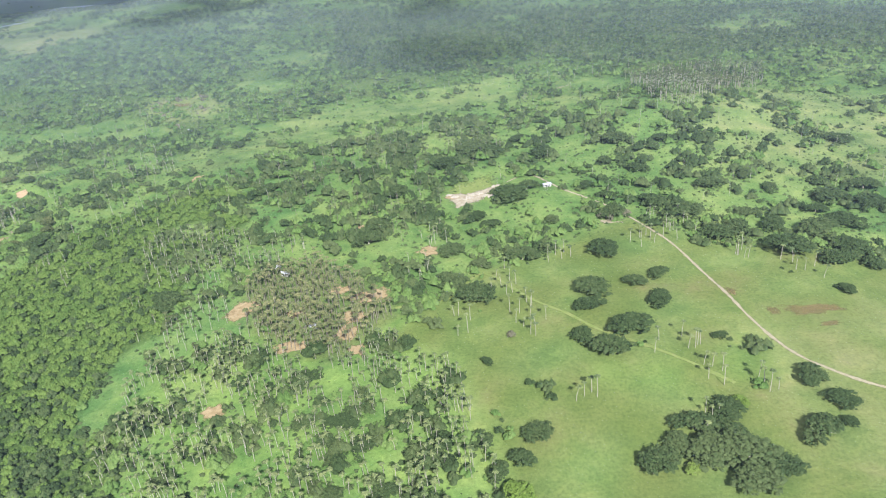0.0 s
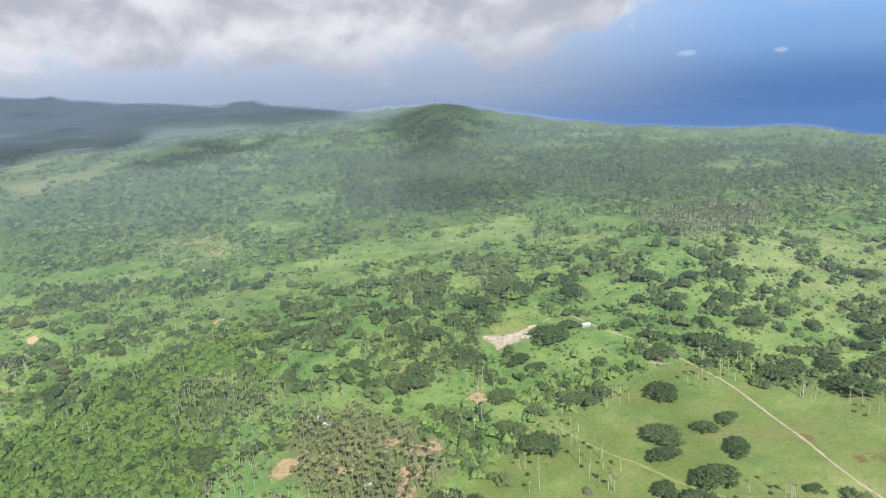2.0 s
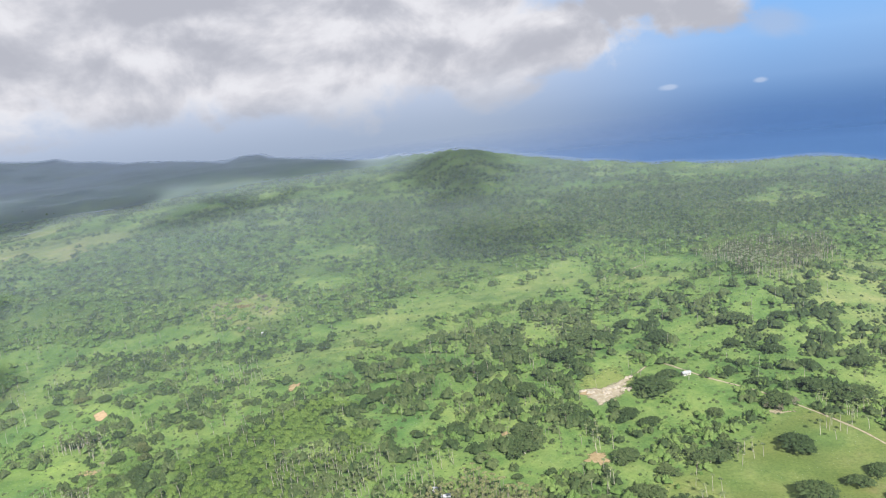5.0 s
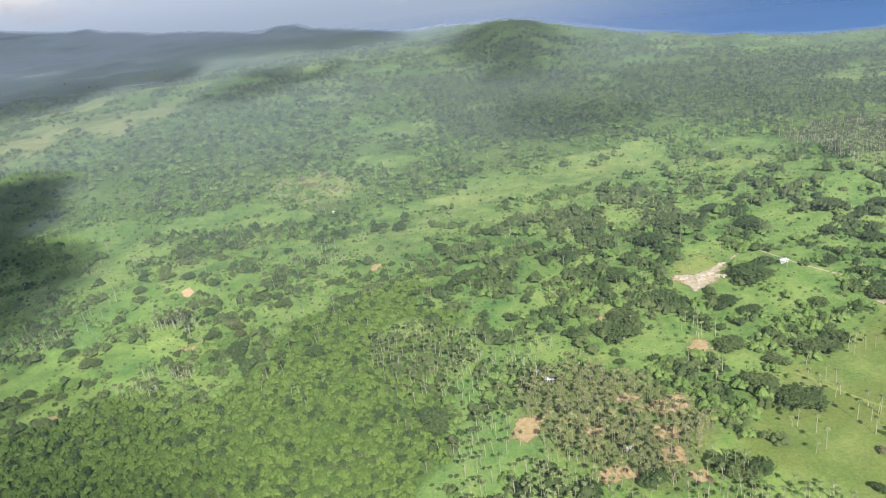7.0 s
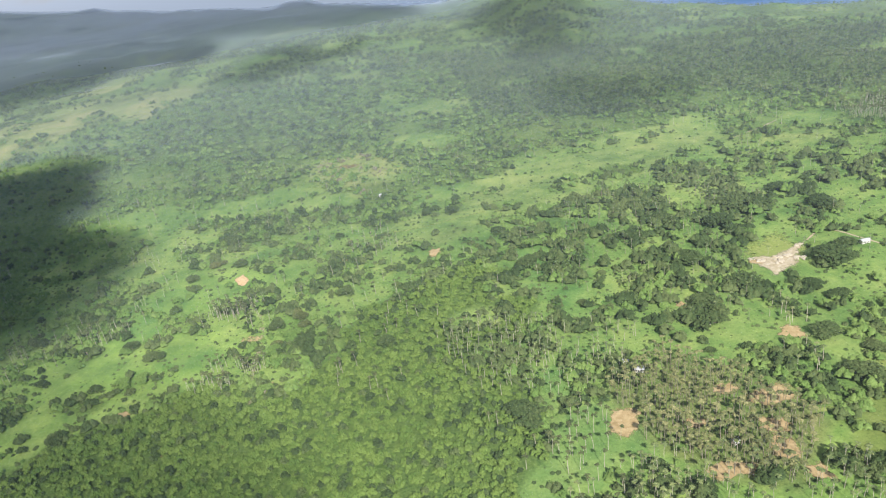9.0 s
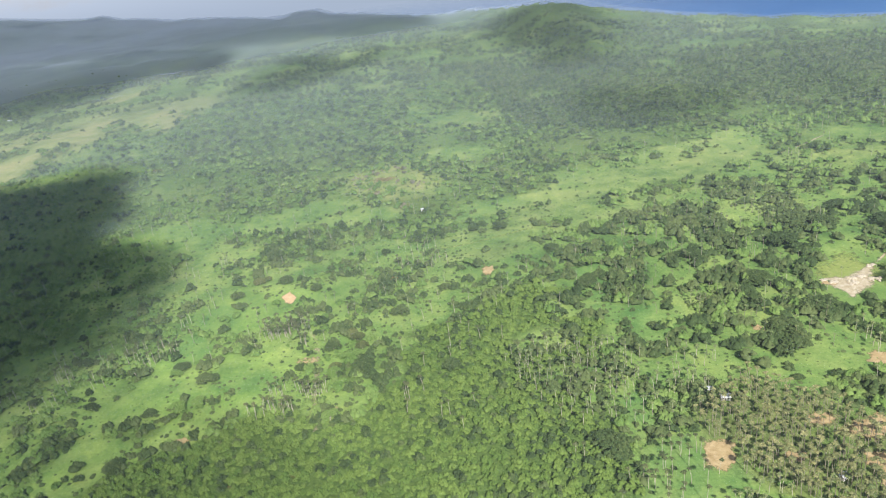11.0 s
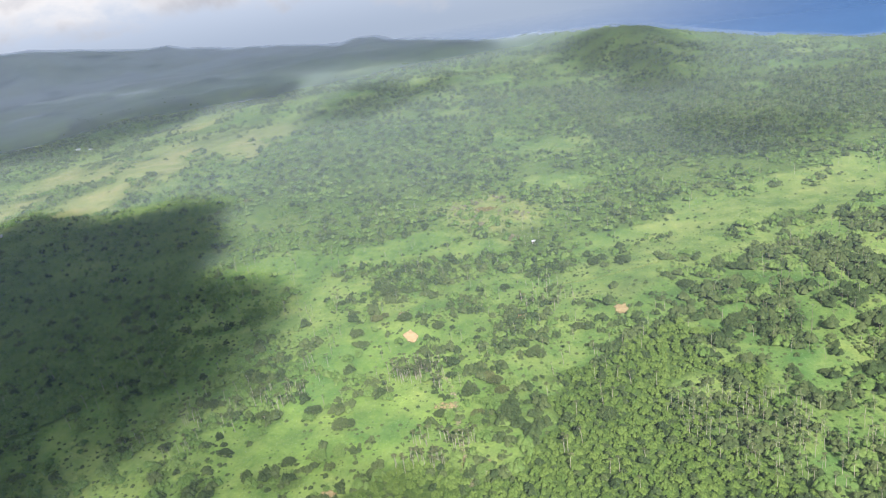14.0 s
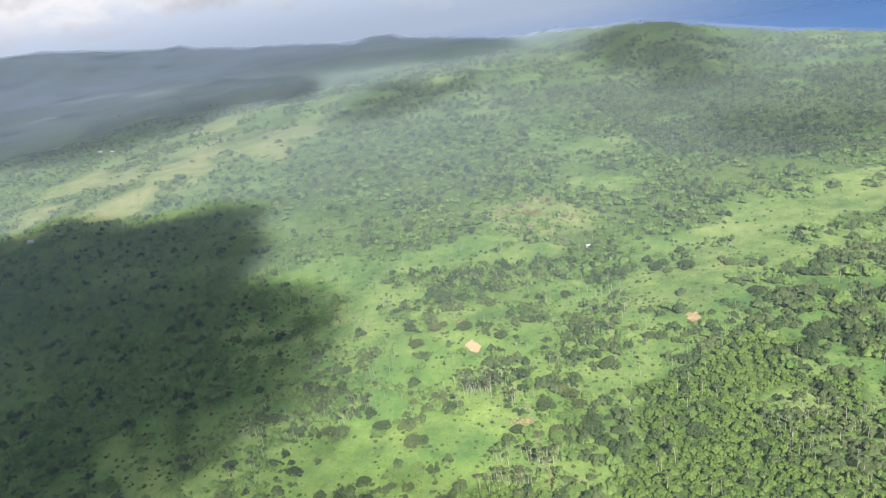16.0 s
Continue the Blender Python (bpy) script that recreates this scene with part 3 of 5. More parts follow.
def bare(x, y):
    """Which places lie on worn earth, where little grows."""
    hit = np.zeros(np.shape(x), bool)
    for cx, cy, rx, ry in EARTH_SPOTS:
        hit |= ((x - cx) / rx) ** 2 + ((y - cy) / ry) ** 2 < 0.75
    return hit | (near(x, y, SAND_EDGE, 5) > 0) | (near(x, y, QUARRY_EDGE, 6) > 0)


def cover(x, y):
    """The share of the ground that trees and bushes cover."""
    far = np.clip((y - 850) / 500, 0, 1)
    c = 0.50 + 0.10 * far + 0.16 * ripple(x, y, 260, 6) + 0.08 * ripple(x, y, 600, 7)
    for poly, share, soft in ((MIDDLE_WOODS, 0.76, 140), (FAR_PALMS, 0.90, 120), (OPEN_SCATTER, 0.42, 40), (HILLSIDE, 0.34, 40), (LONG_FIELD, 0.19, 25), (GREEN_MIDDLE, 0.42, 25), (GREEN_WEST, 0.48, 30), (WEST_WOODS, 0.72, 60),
                              (YELLOW_LAND, 0.46, 60), (YELLOW_SLOPE, 0.30, 60), (GREY_SCRUB, 0.55, 30), (THICKET, 0.43, 25), (PALM_BAND, 0.45, 20),
                              (PALM_SLOPE, 0.36, 12), (COPRA_GROVE, 0.12, 8), (FOREST_EAST, 0.97, 26), (FOREST_WEST, 0.97, 12), (PASTURE, 0.0, 8)):
        k = near(x, y, poly, soft)
        c = c * (1 - k) + share * k
    for places, share in ((TREES_FAR, 0.86), (TREES_NEAR, 0.57), (GRASS_FAR, 0.38), (GRASS_MIDDLE, 0.27), (GRASS_NEAR, 0.36), (EMERALD_GRASS, 0.28)):
        k = ovals(x, y, places)
        c = c * (1 - k) + share * k
    k = ovals(x, y, WEST_GLADES)
    c = c * (1 - 0.72 * k) + 0.10 * k
    c = np.maximum(c, 0.82 * ovals(x, y, WEST_THICKETS))
    for poly in YELLOW_FIELDS:
        c = c * (1 - 0.88 * near(x, y, poly, 14))
    c = np.maximum(c, 0.9 * ovals(x, y, FIELD_TREES))
    for poly in GLADES:
        c = c * (1 - near(x, y, poly, 6))
    return c


# ---- ground, sea, haze ----
def steps(lo, a, b, hi, fine, grow=1.09):
    v = list(np.arange(a, b + fine, fine))
    s = fine
    while v[-1] < hi:
        s *= grow
        v.append(v[-1] + min(s, 90))
    s = fine
    while v[0] > lo:
        s *= grow
        v.insert(0, v[0] - min(s, 90))
    return np.array(v)


gx, gy = np.meshgrid(steps(-4300, -760, 420, 3600, 6.0), steps(-1500, 220, 960, 4700, 6.0))
gz = land(gx, gy)
rows, cols = gx.shape
corner = (np.arange(rows - 1)[:, None] * cols + np.arange(cols - 1)[None]).ravel()
reach = np.hypot(gx - CENTRE[0], gy - CENTRE[1]).ravel()
corner = corner[((reach < 4780) & ((gz.ravel() > SEA - 6) | (reach < 1900)))[corner]]
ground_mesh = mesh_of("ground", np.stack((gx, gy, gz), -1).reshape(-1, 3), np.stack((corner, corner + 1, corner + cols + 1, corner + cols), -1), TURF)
number(ground_mesh, "dry", np.clip(np.maximum.reduce([*[0.95 * near(gx, gy, f, 25) for f in YELLOW_FIELDS], 0.35 * near(gx, gy, YELLOW_LAND, 60), 0.7 * near(gx, gy, YELLOW_SLOPE, 60), 0.45 * near(gx, gy, HILLSIDE, 60), 0.22 * near(gx, gy, LONG_FIELD, 10),
       0.75 * np.exp(-(((gx - 250) / 75) ** 2 + ((gy - 330) / 90) ** 2)), 0.12 * near(gx, gy, PASTURE, 20), 0.7 * near(gx, gy, COPRA_GROVE, 4), 0.5 * near(gx, gy, GREY_SCRUB, 20)]) * (0.75 + 0.4 * ripple(gx, gy, 60, 9)), 0, 1))
number(ground_mesh, "grazed", np.clip(near(gx, gy, PASTURE, 20) * (0.75 + 0.35 * ripple(gx, gy, 80, 23)), 0, 1))
number(ground_mesh, "lush", np.clip(np.maximum.reduce([0.7 * near(gx, gy, GREEN_WEST, 40)] + [0.6 * near(gx, gy, g, 14) for g in GLADES[2:]] + [0.6 * near(gx, gy, PALM_SLOPE, 10), 0.5 * ovals(gx, gy, [(172, 350, 20, 14), (100, 350, 22, 12)], 0.8)]) * (0.7 + 0.5 * ripple(gx, gy, 45, 10)), 0, 1))
number(ground_mesh, "emerald", np.clip(ovals(gx, gy, EMERALD_GRASS, 0.7) * (0.45 + 0.3 * ripple(gx, gy, 30, 43)), 0, 0.6))
# darker green ground where cover is dense, in the grove and farther off
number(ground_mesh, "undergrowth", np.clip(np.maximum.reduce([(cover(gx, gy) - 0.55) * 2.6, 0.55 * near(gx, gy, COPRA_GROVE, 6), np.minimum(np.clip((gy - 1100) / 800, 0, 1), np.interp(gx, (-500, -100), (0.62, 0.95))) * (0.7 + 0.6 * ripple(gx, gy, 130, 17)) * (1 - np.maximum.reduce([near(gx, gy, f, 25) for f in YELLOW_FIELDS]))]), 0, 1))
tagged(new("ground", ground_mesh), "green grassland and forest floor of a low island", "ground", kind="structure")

ring = np.linspace(0, 2 * math.pi, 97)[:-1]
sea_v = [(CENTRE[0], CENTRE[1], SEA)] + [(CENTRE[0] + r * math.sin(a), CENTRE[1] + r * math.cos(a), SEA) for r in (1200, 2200, 2800, 3400, 4780) for a in ring]
sea_f = [(0, 1 + i, 1 + (i + 1) % 96) for i in range(96)]
for k in range(4):
    for i in range(96):
        a, b = 1 + k * 96 + i, 1 + k * 96 + (i + 1) % 96
        sea_f += [(a, a + 96, b), (b, a + 96, b + 96)]
water_mesh = mesh_of("water", sea_v, [f[::-1] for f in sea_f], sea_water())
# the sea sheet turns see-through far out, imitating a hazy edge
number(water_mesh, "sea_opacity", [1.0] + [c for c in (1.0, 1.0, 0.75, 0.4, 0.0) for _ in ring])
tagged(new("water", water_mesh), "deep blue open sea beyond the island's ridge", "sea", kind="structure")

# one sheet above the land imitates haze, its opacity growing with distance
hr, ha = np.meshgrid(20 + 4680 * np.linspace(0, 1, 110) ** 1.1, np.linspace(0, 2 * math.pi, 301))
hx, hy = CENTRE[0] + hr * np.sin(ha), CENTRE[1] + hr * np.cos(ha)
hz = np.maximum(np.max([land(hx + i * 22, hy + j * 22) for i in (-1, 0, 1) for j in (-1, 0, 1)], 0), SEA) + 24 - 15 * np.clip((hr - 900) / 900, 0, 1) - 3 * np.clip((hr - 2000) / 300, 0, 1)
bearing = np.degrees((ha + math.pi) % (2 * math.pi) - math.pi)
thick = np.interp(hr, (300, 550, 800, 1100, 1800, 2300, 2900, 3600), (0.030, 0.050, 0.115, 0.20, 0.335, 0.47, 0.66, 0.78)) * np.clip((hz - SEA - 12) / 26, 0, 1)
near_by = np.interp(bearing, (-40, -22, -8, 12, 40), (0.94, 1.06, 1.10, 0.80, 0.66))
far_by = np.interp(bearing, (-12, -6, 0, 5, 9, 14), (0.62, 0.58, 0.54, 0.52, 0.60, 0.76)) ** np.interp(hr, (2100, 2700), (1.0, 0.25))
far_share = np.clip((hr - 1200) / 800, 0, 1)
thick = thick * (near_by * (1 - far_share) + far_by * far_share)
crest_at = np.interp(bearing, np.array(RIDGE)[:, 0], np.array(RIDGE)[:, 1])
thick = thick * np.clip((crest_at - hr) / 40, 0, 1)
corner = (np.arange(300)[:, None] * 110 + np.arange(109)[None]).ravel()
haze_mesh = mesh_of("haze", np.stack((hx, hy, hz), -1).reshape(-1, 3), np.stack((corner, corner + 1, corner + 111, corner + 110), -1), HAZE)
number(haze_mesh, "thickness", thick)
tagged(new("backdrop_haze_sheet", haze_mesh), "see-through pale blue sheet imitating haze over distant land", "haze", kind="structure")


# ---- clouds overhead, whose shade lies on the land ----
def cloud_over(shade, size, height, seed, material, soft):
    """A cumulus cloud, flat below and heaped above, so placed that its shade falls on that stretch of the plan."""
    xs, ys = [p[0] for p in shade], [p[1] for p in shade]
    x, y = np.meshgrid(np.arange(min(xs) - soft, max(xs) + soft, size), np.arange(min(ys) - soft, max(ys) + soft, size))
    k = np.clip(near(x, y, shade, soft) + 0.18 * ripple(x, y, 5 * size, seed) * (1 - inside(x, y, shade)), 0, 1)
    k = k * k * (3 - 2 * k)
    shift = TO_SUN * (height / TO_SUN.z)
    heap = 30 + height + size * np.sqrt(k) * (1.6 + 0.9 * ripple(x, y, 4 * size, seed + 1) + 0.5 * ripple(x, y, 1.7 * size, seed + 2))
    base = 30 + height - 0.3 * size * np.sqrt(k)
    n, m = x.shape
    at = (np.arange(n - 1)[:, None] * m + np.arange(m - 1)[None]).ravel()
    at = at[np.max([k.ravel()[at + o] for o in (0, 1, m, m + 1)], 0) > 0]
    quads = np.stack((at, at + 1, at + m + 1, at + m), -1)
    v = np.concatenate([np.stack((x + shift.x, y + shift.y, z), -1).reshape(-1, 3) for z in (heap, base)])
    f = np.concatenate((quads, quads[:, ::-1] + n * m))
    use = np.unique(f)
    to = np.zeros(2 * n * m, int)
    to[use] = np.arange(len(use))
    me = mesh_of("cloud", v[use], to[f], material)
    number(me, "depth", np.tile(k.ravel(), 2)[use])
    tagged(new("cloud", me), "unseen white cumulus cloud that shades the island", "cloud", "clouds", kind="stuff")


cloud_over([(-1800, 1250), (-1258, 1148), (-1152, 1193), (-1075, 1183), (-1008, 1148), (-937, 1133), (-893, 1154), (-830, 1158), (-841, 1090), (-786, 1010), (-804, 960), (-786, 890), (-726, 838), (-666, 812), (-662, 760),
            (-684, 722), (-676, 674), (-708, 645), (-716, 612), (-752, 590), (-761, 540), (-790, 470), (-860, 400), (-1800, 400)], 30, 650, 1, CLOUD, 62)
cloud_over([(-2500, 1800), (-1482, 1861), (-1410, 1882), (-1339, 1944), (-1285, 2059), (-1238, 2145), (-1219, 2317), (-1014, 2221), (-988, 2320), (-1040, 2500), (-1100, 2660), (-1400, 2740), (-1540, 2790), (-1652, 2670), (-1780, 2740), (-1892, 2830), (-2500, 2850)], 60, 1000, 2, CLOUD_FAR, 70)
cloud_over([(-785, 1800), (-779, 2033), (-760, 2159), (-697, 2221), (-603, 2100), (-509, 2125), (-477, 2115), (-502, 1994), (-609, 1885), (-673, 1775)], 40, 800, 3, CLOUD_THIN, 45)
cloud_over([(-110, 2420), (-20, 2330), (40, 2260), (70, 2120), (24, 1860), (-24, 1640), (-58, 1640), (-40, 1838), (-110, 1981), (-160, 2150)], 40, 800, 4, CLOUD_THIN, 90)
cloud_over([(-92, 1313), (-5, 1322), (49, 1262), (110, 1236), (62, 1150), (-5, 1156), (-83, 1201)], 30, 800, 5, CLOUD_WISP, 40)
cloud_over([(-3600, 4100), (-2100, 4600), (-800, 4300), (-350, 3000), (-440, 2560), (-732, 2650), (-1073, 2700), (-1400, 2810), (-1500, 2850), (-1773, 2910), (-2900, 2880)], 80, 1350, 6, CLOUD_FAR, 80)
# unseen thin cloud added: its shade imitates a darkened window corner
cloud_over([(-740, 560), (-700, 590), (-640, 560), (-560, 480), (-480, 440), (-410, 380), (-380, 200), (-1000, 200), (-1000, 420), (-780, 440)], 40, 650, 7, CLOUD_THIN, 60)


# ---- woods and bushes ----
def scatter(xa, xb, ya, yb, step, rng):
    x, y = np.meshgrid(np.arange(xa, xb, step), np.arange(ya, yb, step))
    x, y = x + rng.uniform(-0.48, 0.48, x.shape) * step, y + rng.uniform(-0.48, 0.48, x.shape) * step
    return x.ravel(), y.ravel()


def clumped(x, y, rng):
    """Keeps the share of places that cover() asks for, in clumps."""
    far = np.clip((y - 750) / 300, 0, 1)
    field = 0.5 + (0.28 - 0.10 * far) * ripple(x, y, 52, 11) + (0.22 + 0.06 * far) * ripple(x, y, 130, 12) + 0.22 * far * ripple(x + 40 * ripple(x, y, 300, 31), y * 1.5, 230, 29) + rng.uniform(-0.24, 0.24, len(x)) * (1 - 0.3 * far)
    return (field < cover(x, y)) & ~bare(x, y)


def wood(name, label, x, y, r, count, material, rng, tall=0.75, leaves=0, uneven=0.25):
    """Many crowns in one mesh, each a dome of some tufts, no two of one height or tone."""
    n = len(x)
    if not n:
        return
    a, d = rng.uniform(0, 2 * math.pi, (n, count)), np.sqrt(rng.random((n, count))) * 0.72
    stretch_up = tall * rng.uniform(1 - uneven, 1 + uneven, (n, 1))
    h = stretch_up * (0.30 + 0.95 * np.sqrt(1 - (d / 0.8) ** 2)) + rng.uniform(-0.12, 0.12, (n, count))
    c = np.stack((x[:, None] + r[:, None] * d * np.cos(a), y[:, None] + r[:, None] * d * np.sin(a), (land(x, y) - 0.4)[:, None] + r[:, None] * h), -1).reshape(-1, 3)
    size = (r[:, None] * rng.uniform(0.26, 0.46, (n, count)) * (1.7 if count < 4 else 1.15 - 0.012 * count)).ravel()
    v, f = blobs(c, size, 1.0, rng, 0.32, True)
    tone = rng.uniform(-0.5, 0.5, n)
    shade = np.repeat(np.repeat(tone, count), len(v) // len(c))
    if leaves:
        k = rng.integers(0, len(c), n * leaves)
        v, f = joined([(v, f), sprays(c[k], size[k] * rng.uniform(0.75, 1.2, len(k)), np.minimum(size[k] * 0.34, 0.62) * rng.uniform(0.7, 1.3, len(k)), rng)])
        shade = np.append(shade, np.repeat(tone[k // count], 3))
    me = mesh_of(name, v, f, material)
    number(me, "crown_tone", shade)
    tagged(new(name, me), label, "trees", kind="stuff")


rng = np.random.default_rng(7)
x, y = scatter(-900, 520, 160, 900, 6.1, rng)
fx, fy = scatter(-640, -180, 160, 700, 8.5, rng)
k = cover(fx, fy) > 0.93
x, y = np.append(x, fx[k]), np.append(y, fy[k])
keep = clumped(x, y, rng)
x, y = x[keep], y[keep]
deep = cover(x, y) + rng.uniform(-0.06, 0.06, len(x)) > 0.90
shady = np.maximum(ovals(x, y, TREES_NEAR, 0.7), np.maximum(near(x, y, THICKET, 30), 0.6 * near(x, y, OPEN_SCATTER, 30))) > rng.random(len(x))
r = np.where(deep, 1.9 + 2.4 * rng.random(len(x)) ** 1.3, 1.4 + np.where(shady, 7.5, 5.6) * rng.random(len(x)) ** 1.7)
# west of -640 lighter leaves are picked to soften the cloud shade's contrast
pick = rng.random(len(x)) + 0.5 * np.clip((430 - y) / 120, 0, 1) * inside(x, y, FOREST_EAST) * deep - 0.28 * shady * ~deep + 0.42 * (x < -640)
for kind, label, k, count, leaf, tall, leaves in (("forest", "dense bright green broadleaf forest canopy", deep & (pick < 0.85), 15, LEAF_CANOPY, 0.95, 12), ("forest", "darker green crowns within the dense forest", deep & (pick >= 0.85), 15, LEAF_DARK, 1.15, 12),
                                                  ("bushes", "dark green bushes and small trees in grassland", ~deep & (pick < 0.6), 10, LEAF_DARK, 0.68, 12), ("bushes", "green bushes and saplings in grassland", ~deep & (pick >= 0.6), 10, LEAF, 0.72, 12)):
    wood(kind, label, x[k], y[k], r[k], count, leaf, rng, tall, leaves)

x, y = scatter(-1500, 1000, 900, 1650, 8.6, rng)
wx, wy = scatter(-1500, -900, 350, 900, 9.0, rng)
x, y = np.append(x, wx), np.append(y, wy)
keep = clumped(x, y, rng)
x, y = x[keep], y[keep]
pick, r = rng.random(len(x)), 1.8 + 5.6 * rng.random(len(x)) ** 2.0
# lighter leaves again in the shaded west, evening out its dark crowns
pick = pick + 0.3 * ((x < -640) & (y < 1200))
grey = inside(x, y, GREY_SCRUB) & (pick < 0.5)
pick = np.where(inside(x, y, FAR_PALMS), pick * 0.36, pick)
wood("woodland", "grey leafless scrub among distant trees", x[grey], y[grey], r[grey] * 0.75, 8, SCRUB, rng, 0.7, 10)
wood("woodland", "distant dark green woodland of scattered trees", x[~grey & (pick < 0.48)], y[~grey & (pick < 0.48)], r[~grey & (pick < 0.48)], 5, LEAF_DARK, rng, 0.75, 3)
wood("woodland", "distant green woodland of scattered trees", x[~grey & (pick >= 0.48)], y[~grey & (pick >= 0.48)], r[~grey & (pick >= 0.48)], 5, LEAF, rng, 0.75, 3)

x, y = scatter(-1700, 1300, 1650, 2500, 12.5, rng)
keep = clumped(x, y, rng) & (land(x, y) > SEA + 4)
x, y = x[keep], y[keep]
brow = np.interp(np.degrees(np.arctan2(x - CENTRE[0], y - CENTRE[1])), np.array(RIDGE)[:, 0], np.array(RIDGE)[:, 1]) - np.hypot(x - CENTRE[0], y - CENTRE[1])
wood("far_woods", "far dark green trees and bushes on slopes", x, y, (2.6 + 4.6 * rng.random(len(x)) ** 1.6) * np.clip(brow / 250, 0.5, 1), 3, LEAF_DARK, rng, 0.65)
x, y = scatter(-3100, 1700, 1650, 4300, 18.5, rng)
keep = clumped(x, y, rng) & (land(x, y) > SEA + 4) & ((y > 2500) | (x < -1700) | (x > 1300))
x, y = x[keep], y[keep]
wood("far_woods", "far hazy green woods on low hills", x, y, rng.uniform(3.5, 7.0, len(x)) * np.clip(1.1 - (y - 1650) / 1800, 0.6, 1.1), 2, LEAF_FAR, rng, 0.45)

# the same country goes on under and behind the flight's line, more loosely
x, y = scatter(-1100, 620, -420, 168, 15.0, rng)
keep = clumped(x, y, rng) & (rng.random(len(x)) < np.clip((y + 430) / 380, 0, 1))
x, y = x[keep], y[keep]
pick, r = rng.random(len(x)), 2.0 + 4.4 * rng.random(len(x)) ** 1.5
wood("woodland", "dark green trees and bushes of scattered woodland", x[pick < 0.5], y[pick < 0.5], r[pick < 0.5], 3, LEAF_DARK, rng, 0.75, 8)
wood("woodland", "green trees and bushes of scattered woodland", x[pick >= 0.5], y[pick >= 0.5], r[pick >= 0.5], 3, LEAF, rng, 0.75, 8)

# low scrub between the bushes
for (xa, xb, ya, yb, step, share), size, material in (((-900, 520, 160, 900, 4.8, 0.44), (0.6, 2.5), LEAF_DARK), ((-1500, 1000, 900, 1600, 8.5, 0.48), (0.8, 3.2), LEAF_DARK)):
    x, y = scatter(xa, xb, ya, yb, step, rng)
    keep = (0.5 + 0.3 * ripple(x, y, 60, 13) + rng.uniform(-0.5, 0.5, len(x)) < share * np.clip(cover(x, y) * 2.6, 0, 1)) & (cover(x, y) < 0.9) & (cover(x, y) > 0.06) & ~bare(x, y)
    x, y = x[keep], y[keep]
    r = size[0] + (size[1] - size[0]) * rng.random(len(x)) ** 2.2
    v, f = blobs(np.stack((x, y, land(x, y) + 0.25 * r), -1), r, 0.6, rng, 0.35, True)
    tagged(new("scrub", mesh_of("scrub", v, f, material)), "low green scrub scattered through the grass", "scrub", kind="stuff")


# ---- single trees ----
def crown_mesh(name, material, seed, spread=1.0, clumps=300, leaves=1200, lift=0.34):
    """A wide uneven crown of radius 1: clumps with gaps between, and loose sprays of leaves round them."""
    rng = np.random.default_rng(seed)
    lobes = rng.integers(5, 8)
    la, ld, lr = rng.uniform(0, 2 * math.pi, lobes), rng.uniform(0.15, 0.58, lobes), rng.uniform(0.34, 0.48, lobes)
    k = rng.integers(0, lobes, clumps)
    a, d = rng.uniform(0, 2 * math.pi, clumps), np.sqrt(rng.random(clumps))
    cx = ld[k] * np.cos(la[k]) + lr[k] * d * np.cos(a)
    cy = ld[k] * np.sin(la[k]) + lr[k] * d * np.sin(a)
    dome = np.clip(1 - np.hypot(cx, cy) ** 2, 0, 1)
    cz = lift * rng.uniform(0.45, 1.0, clumps) + 0.36 * dome + 0.12 * (1 - d)
    c = np.stack((cx, cy, cz), -1)
    v, f = blobs(c, rng.uniform(0.045, 0.092, clumps), 0.85, rng, 0.42, True)
    pick = rng.integers(0, clumps, leaves)
    way = rng.normal(size=(leaves, 3))
    way /= np.linalg.norm(way, axis=1)[:, None]
    at = c[pick] + way * rng.uniform(0.05, 0.13, (leaves, 1)) * np.array((1, 1, 0.8))
    tri = (at[:, None, :] + rng.normal(size=(leaves, 3, 3)) * 0.027).reshape(-1, 3)
    v, f = joined([(v, f), (tri, np.arange(leaves * 3).reshape(-1, 3))])
    for k in (0, 1):
        lo, hi = np.percentile(v[:, k], (1, 99))
        v[:, k] = (v[:, k] - (lo + hi) / 2) * 2 * spread / (hi - lo)
    return mesh_of(name, v, f, material)


def tube(path, radii, sides=6):
    """A tapered tube along a path."""
    v, f = [], []
    for (x, y, z), r in zip(path, radii):
        v += [(x + r * math.cos(2 * math.pi * i / sides), y + r * math.sin(2 * math.pi * i / sides), z) for i in range(sides)]
    for k in range(len(path) - 1):
        for i in range(sides):
            a, b = k * sides + i, k * sides + (i + 1) % sides
            f += [(a, b, b + sides), (a, b + sides, a + sides)]
    return np.array(v), np.array(f)


def trunk_mesh(seed):
    """A short bole that forks into spreading limbs; radius 1 is the crown's."""
    rng = random.Random(seed)
    parts = [tube([(0, 0, -0.05), (0.01, 0, 0.12), (0.0, 0.01, 0.30)], (0.055, 0.042, 0.036))]
    for i in range(5):
        a, d = i * 1.257 + rng.uniform(-0.3, 0.3), rng.uniform(0.35, 0.6)
        parts.append(tube([(0, 0, 0.20), (0.4 * d * math.cos(a), 0.4 * d * math.sin(a), 0.34), (d * math.cos(a), d * math.sin(a), 0.46)], (0.030, 0.022, 0.009), 5))
    return mesh_of("trunk", *joined(parts), BARK)


def tree_kind(name, label, category, material, seed, group):
    """A tree with a trunk and a crown, made once and kept below ground as the pattern of its copies."""
    ob = tagged(new(name), label, category, group)
    for piece, me in (("trunk", trunk_mesh(seed)), ("crown", crown_mesh("crown", material, seed, 0.86))):
        new(piece, me).parent = ob
    return ob


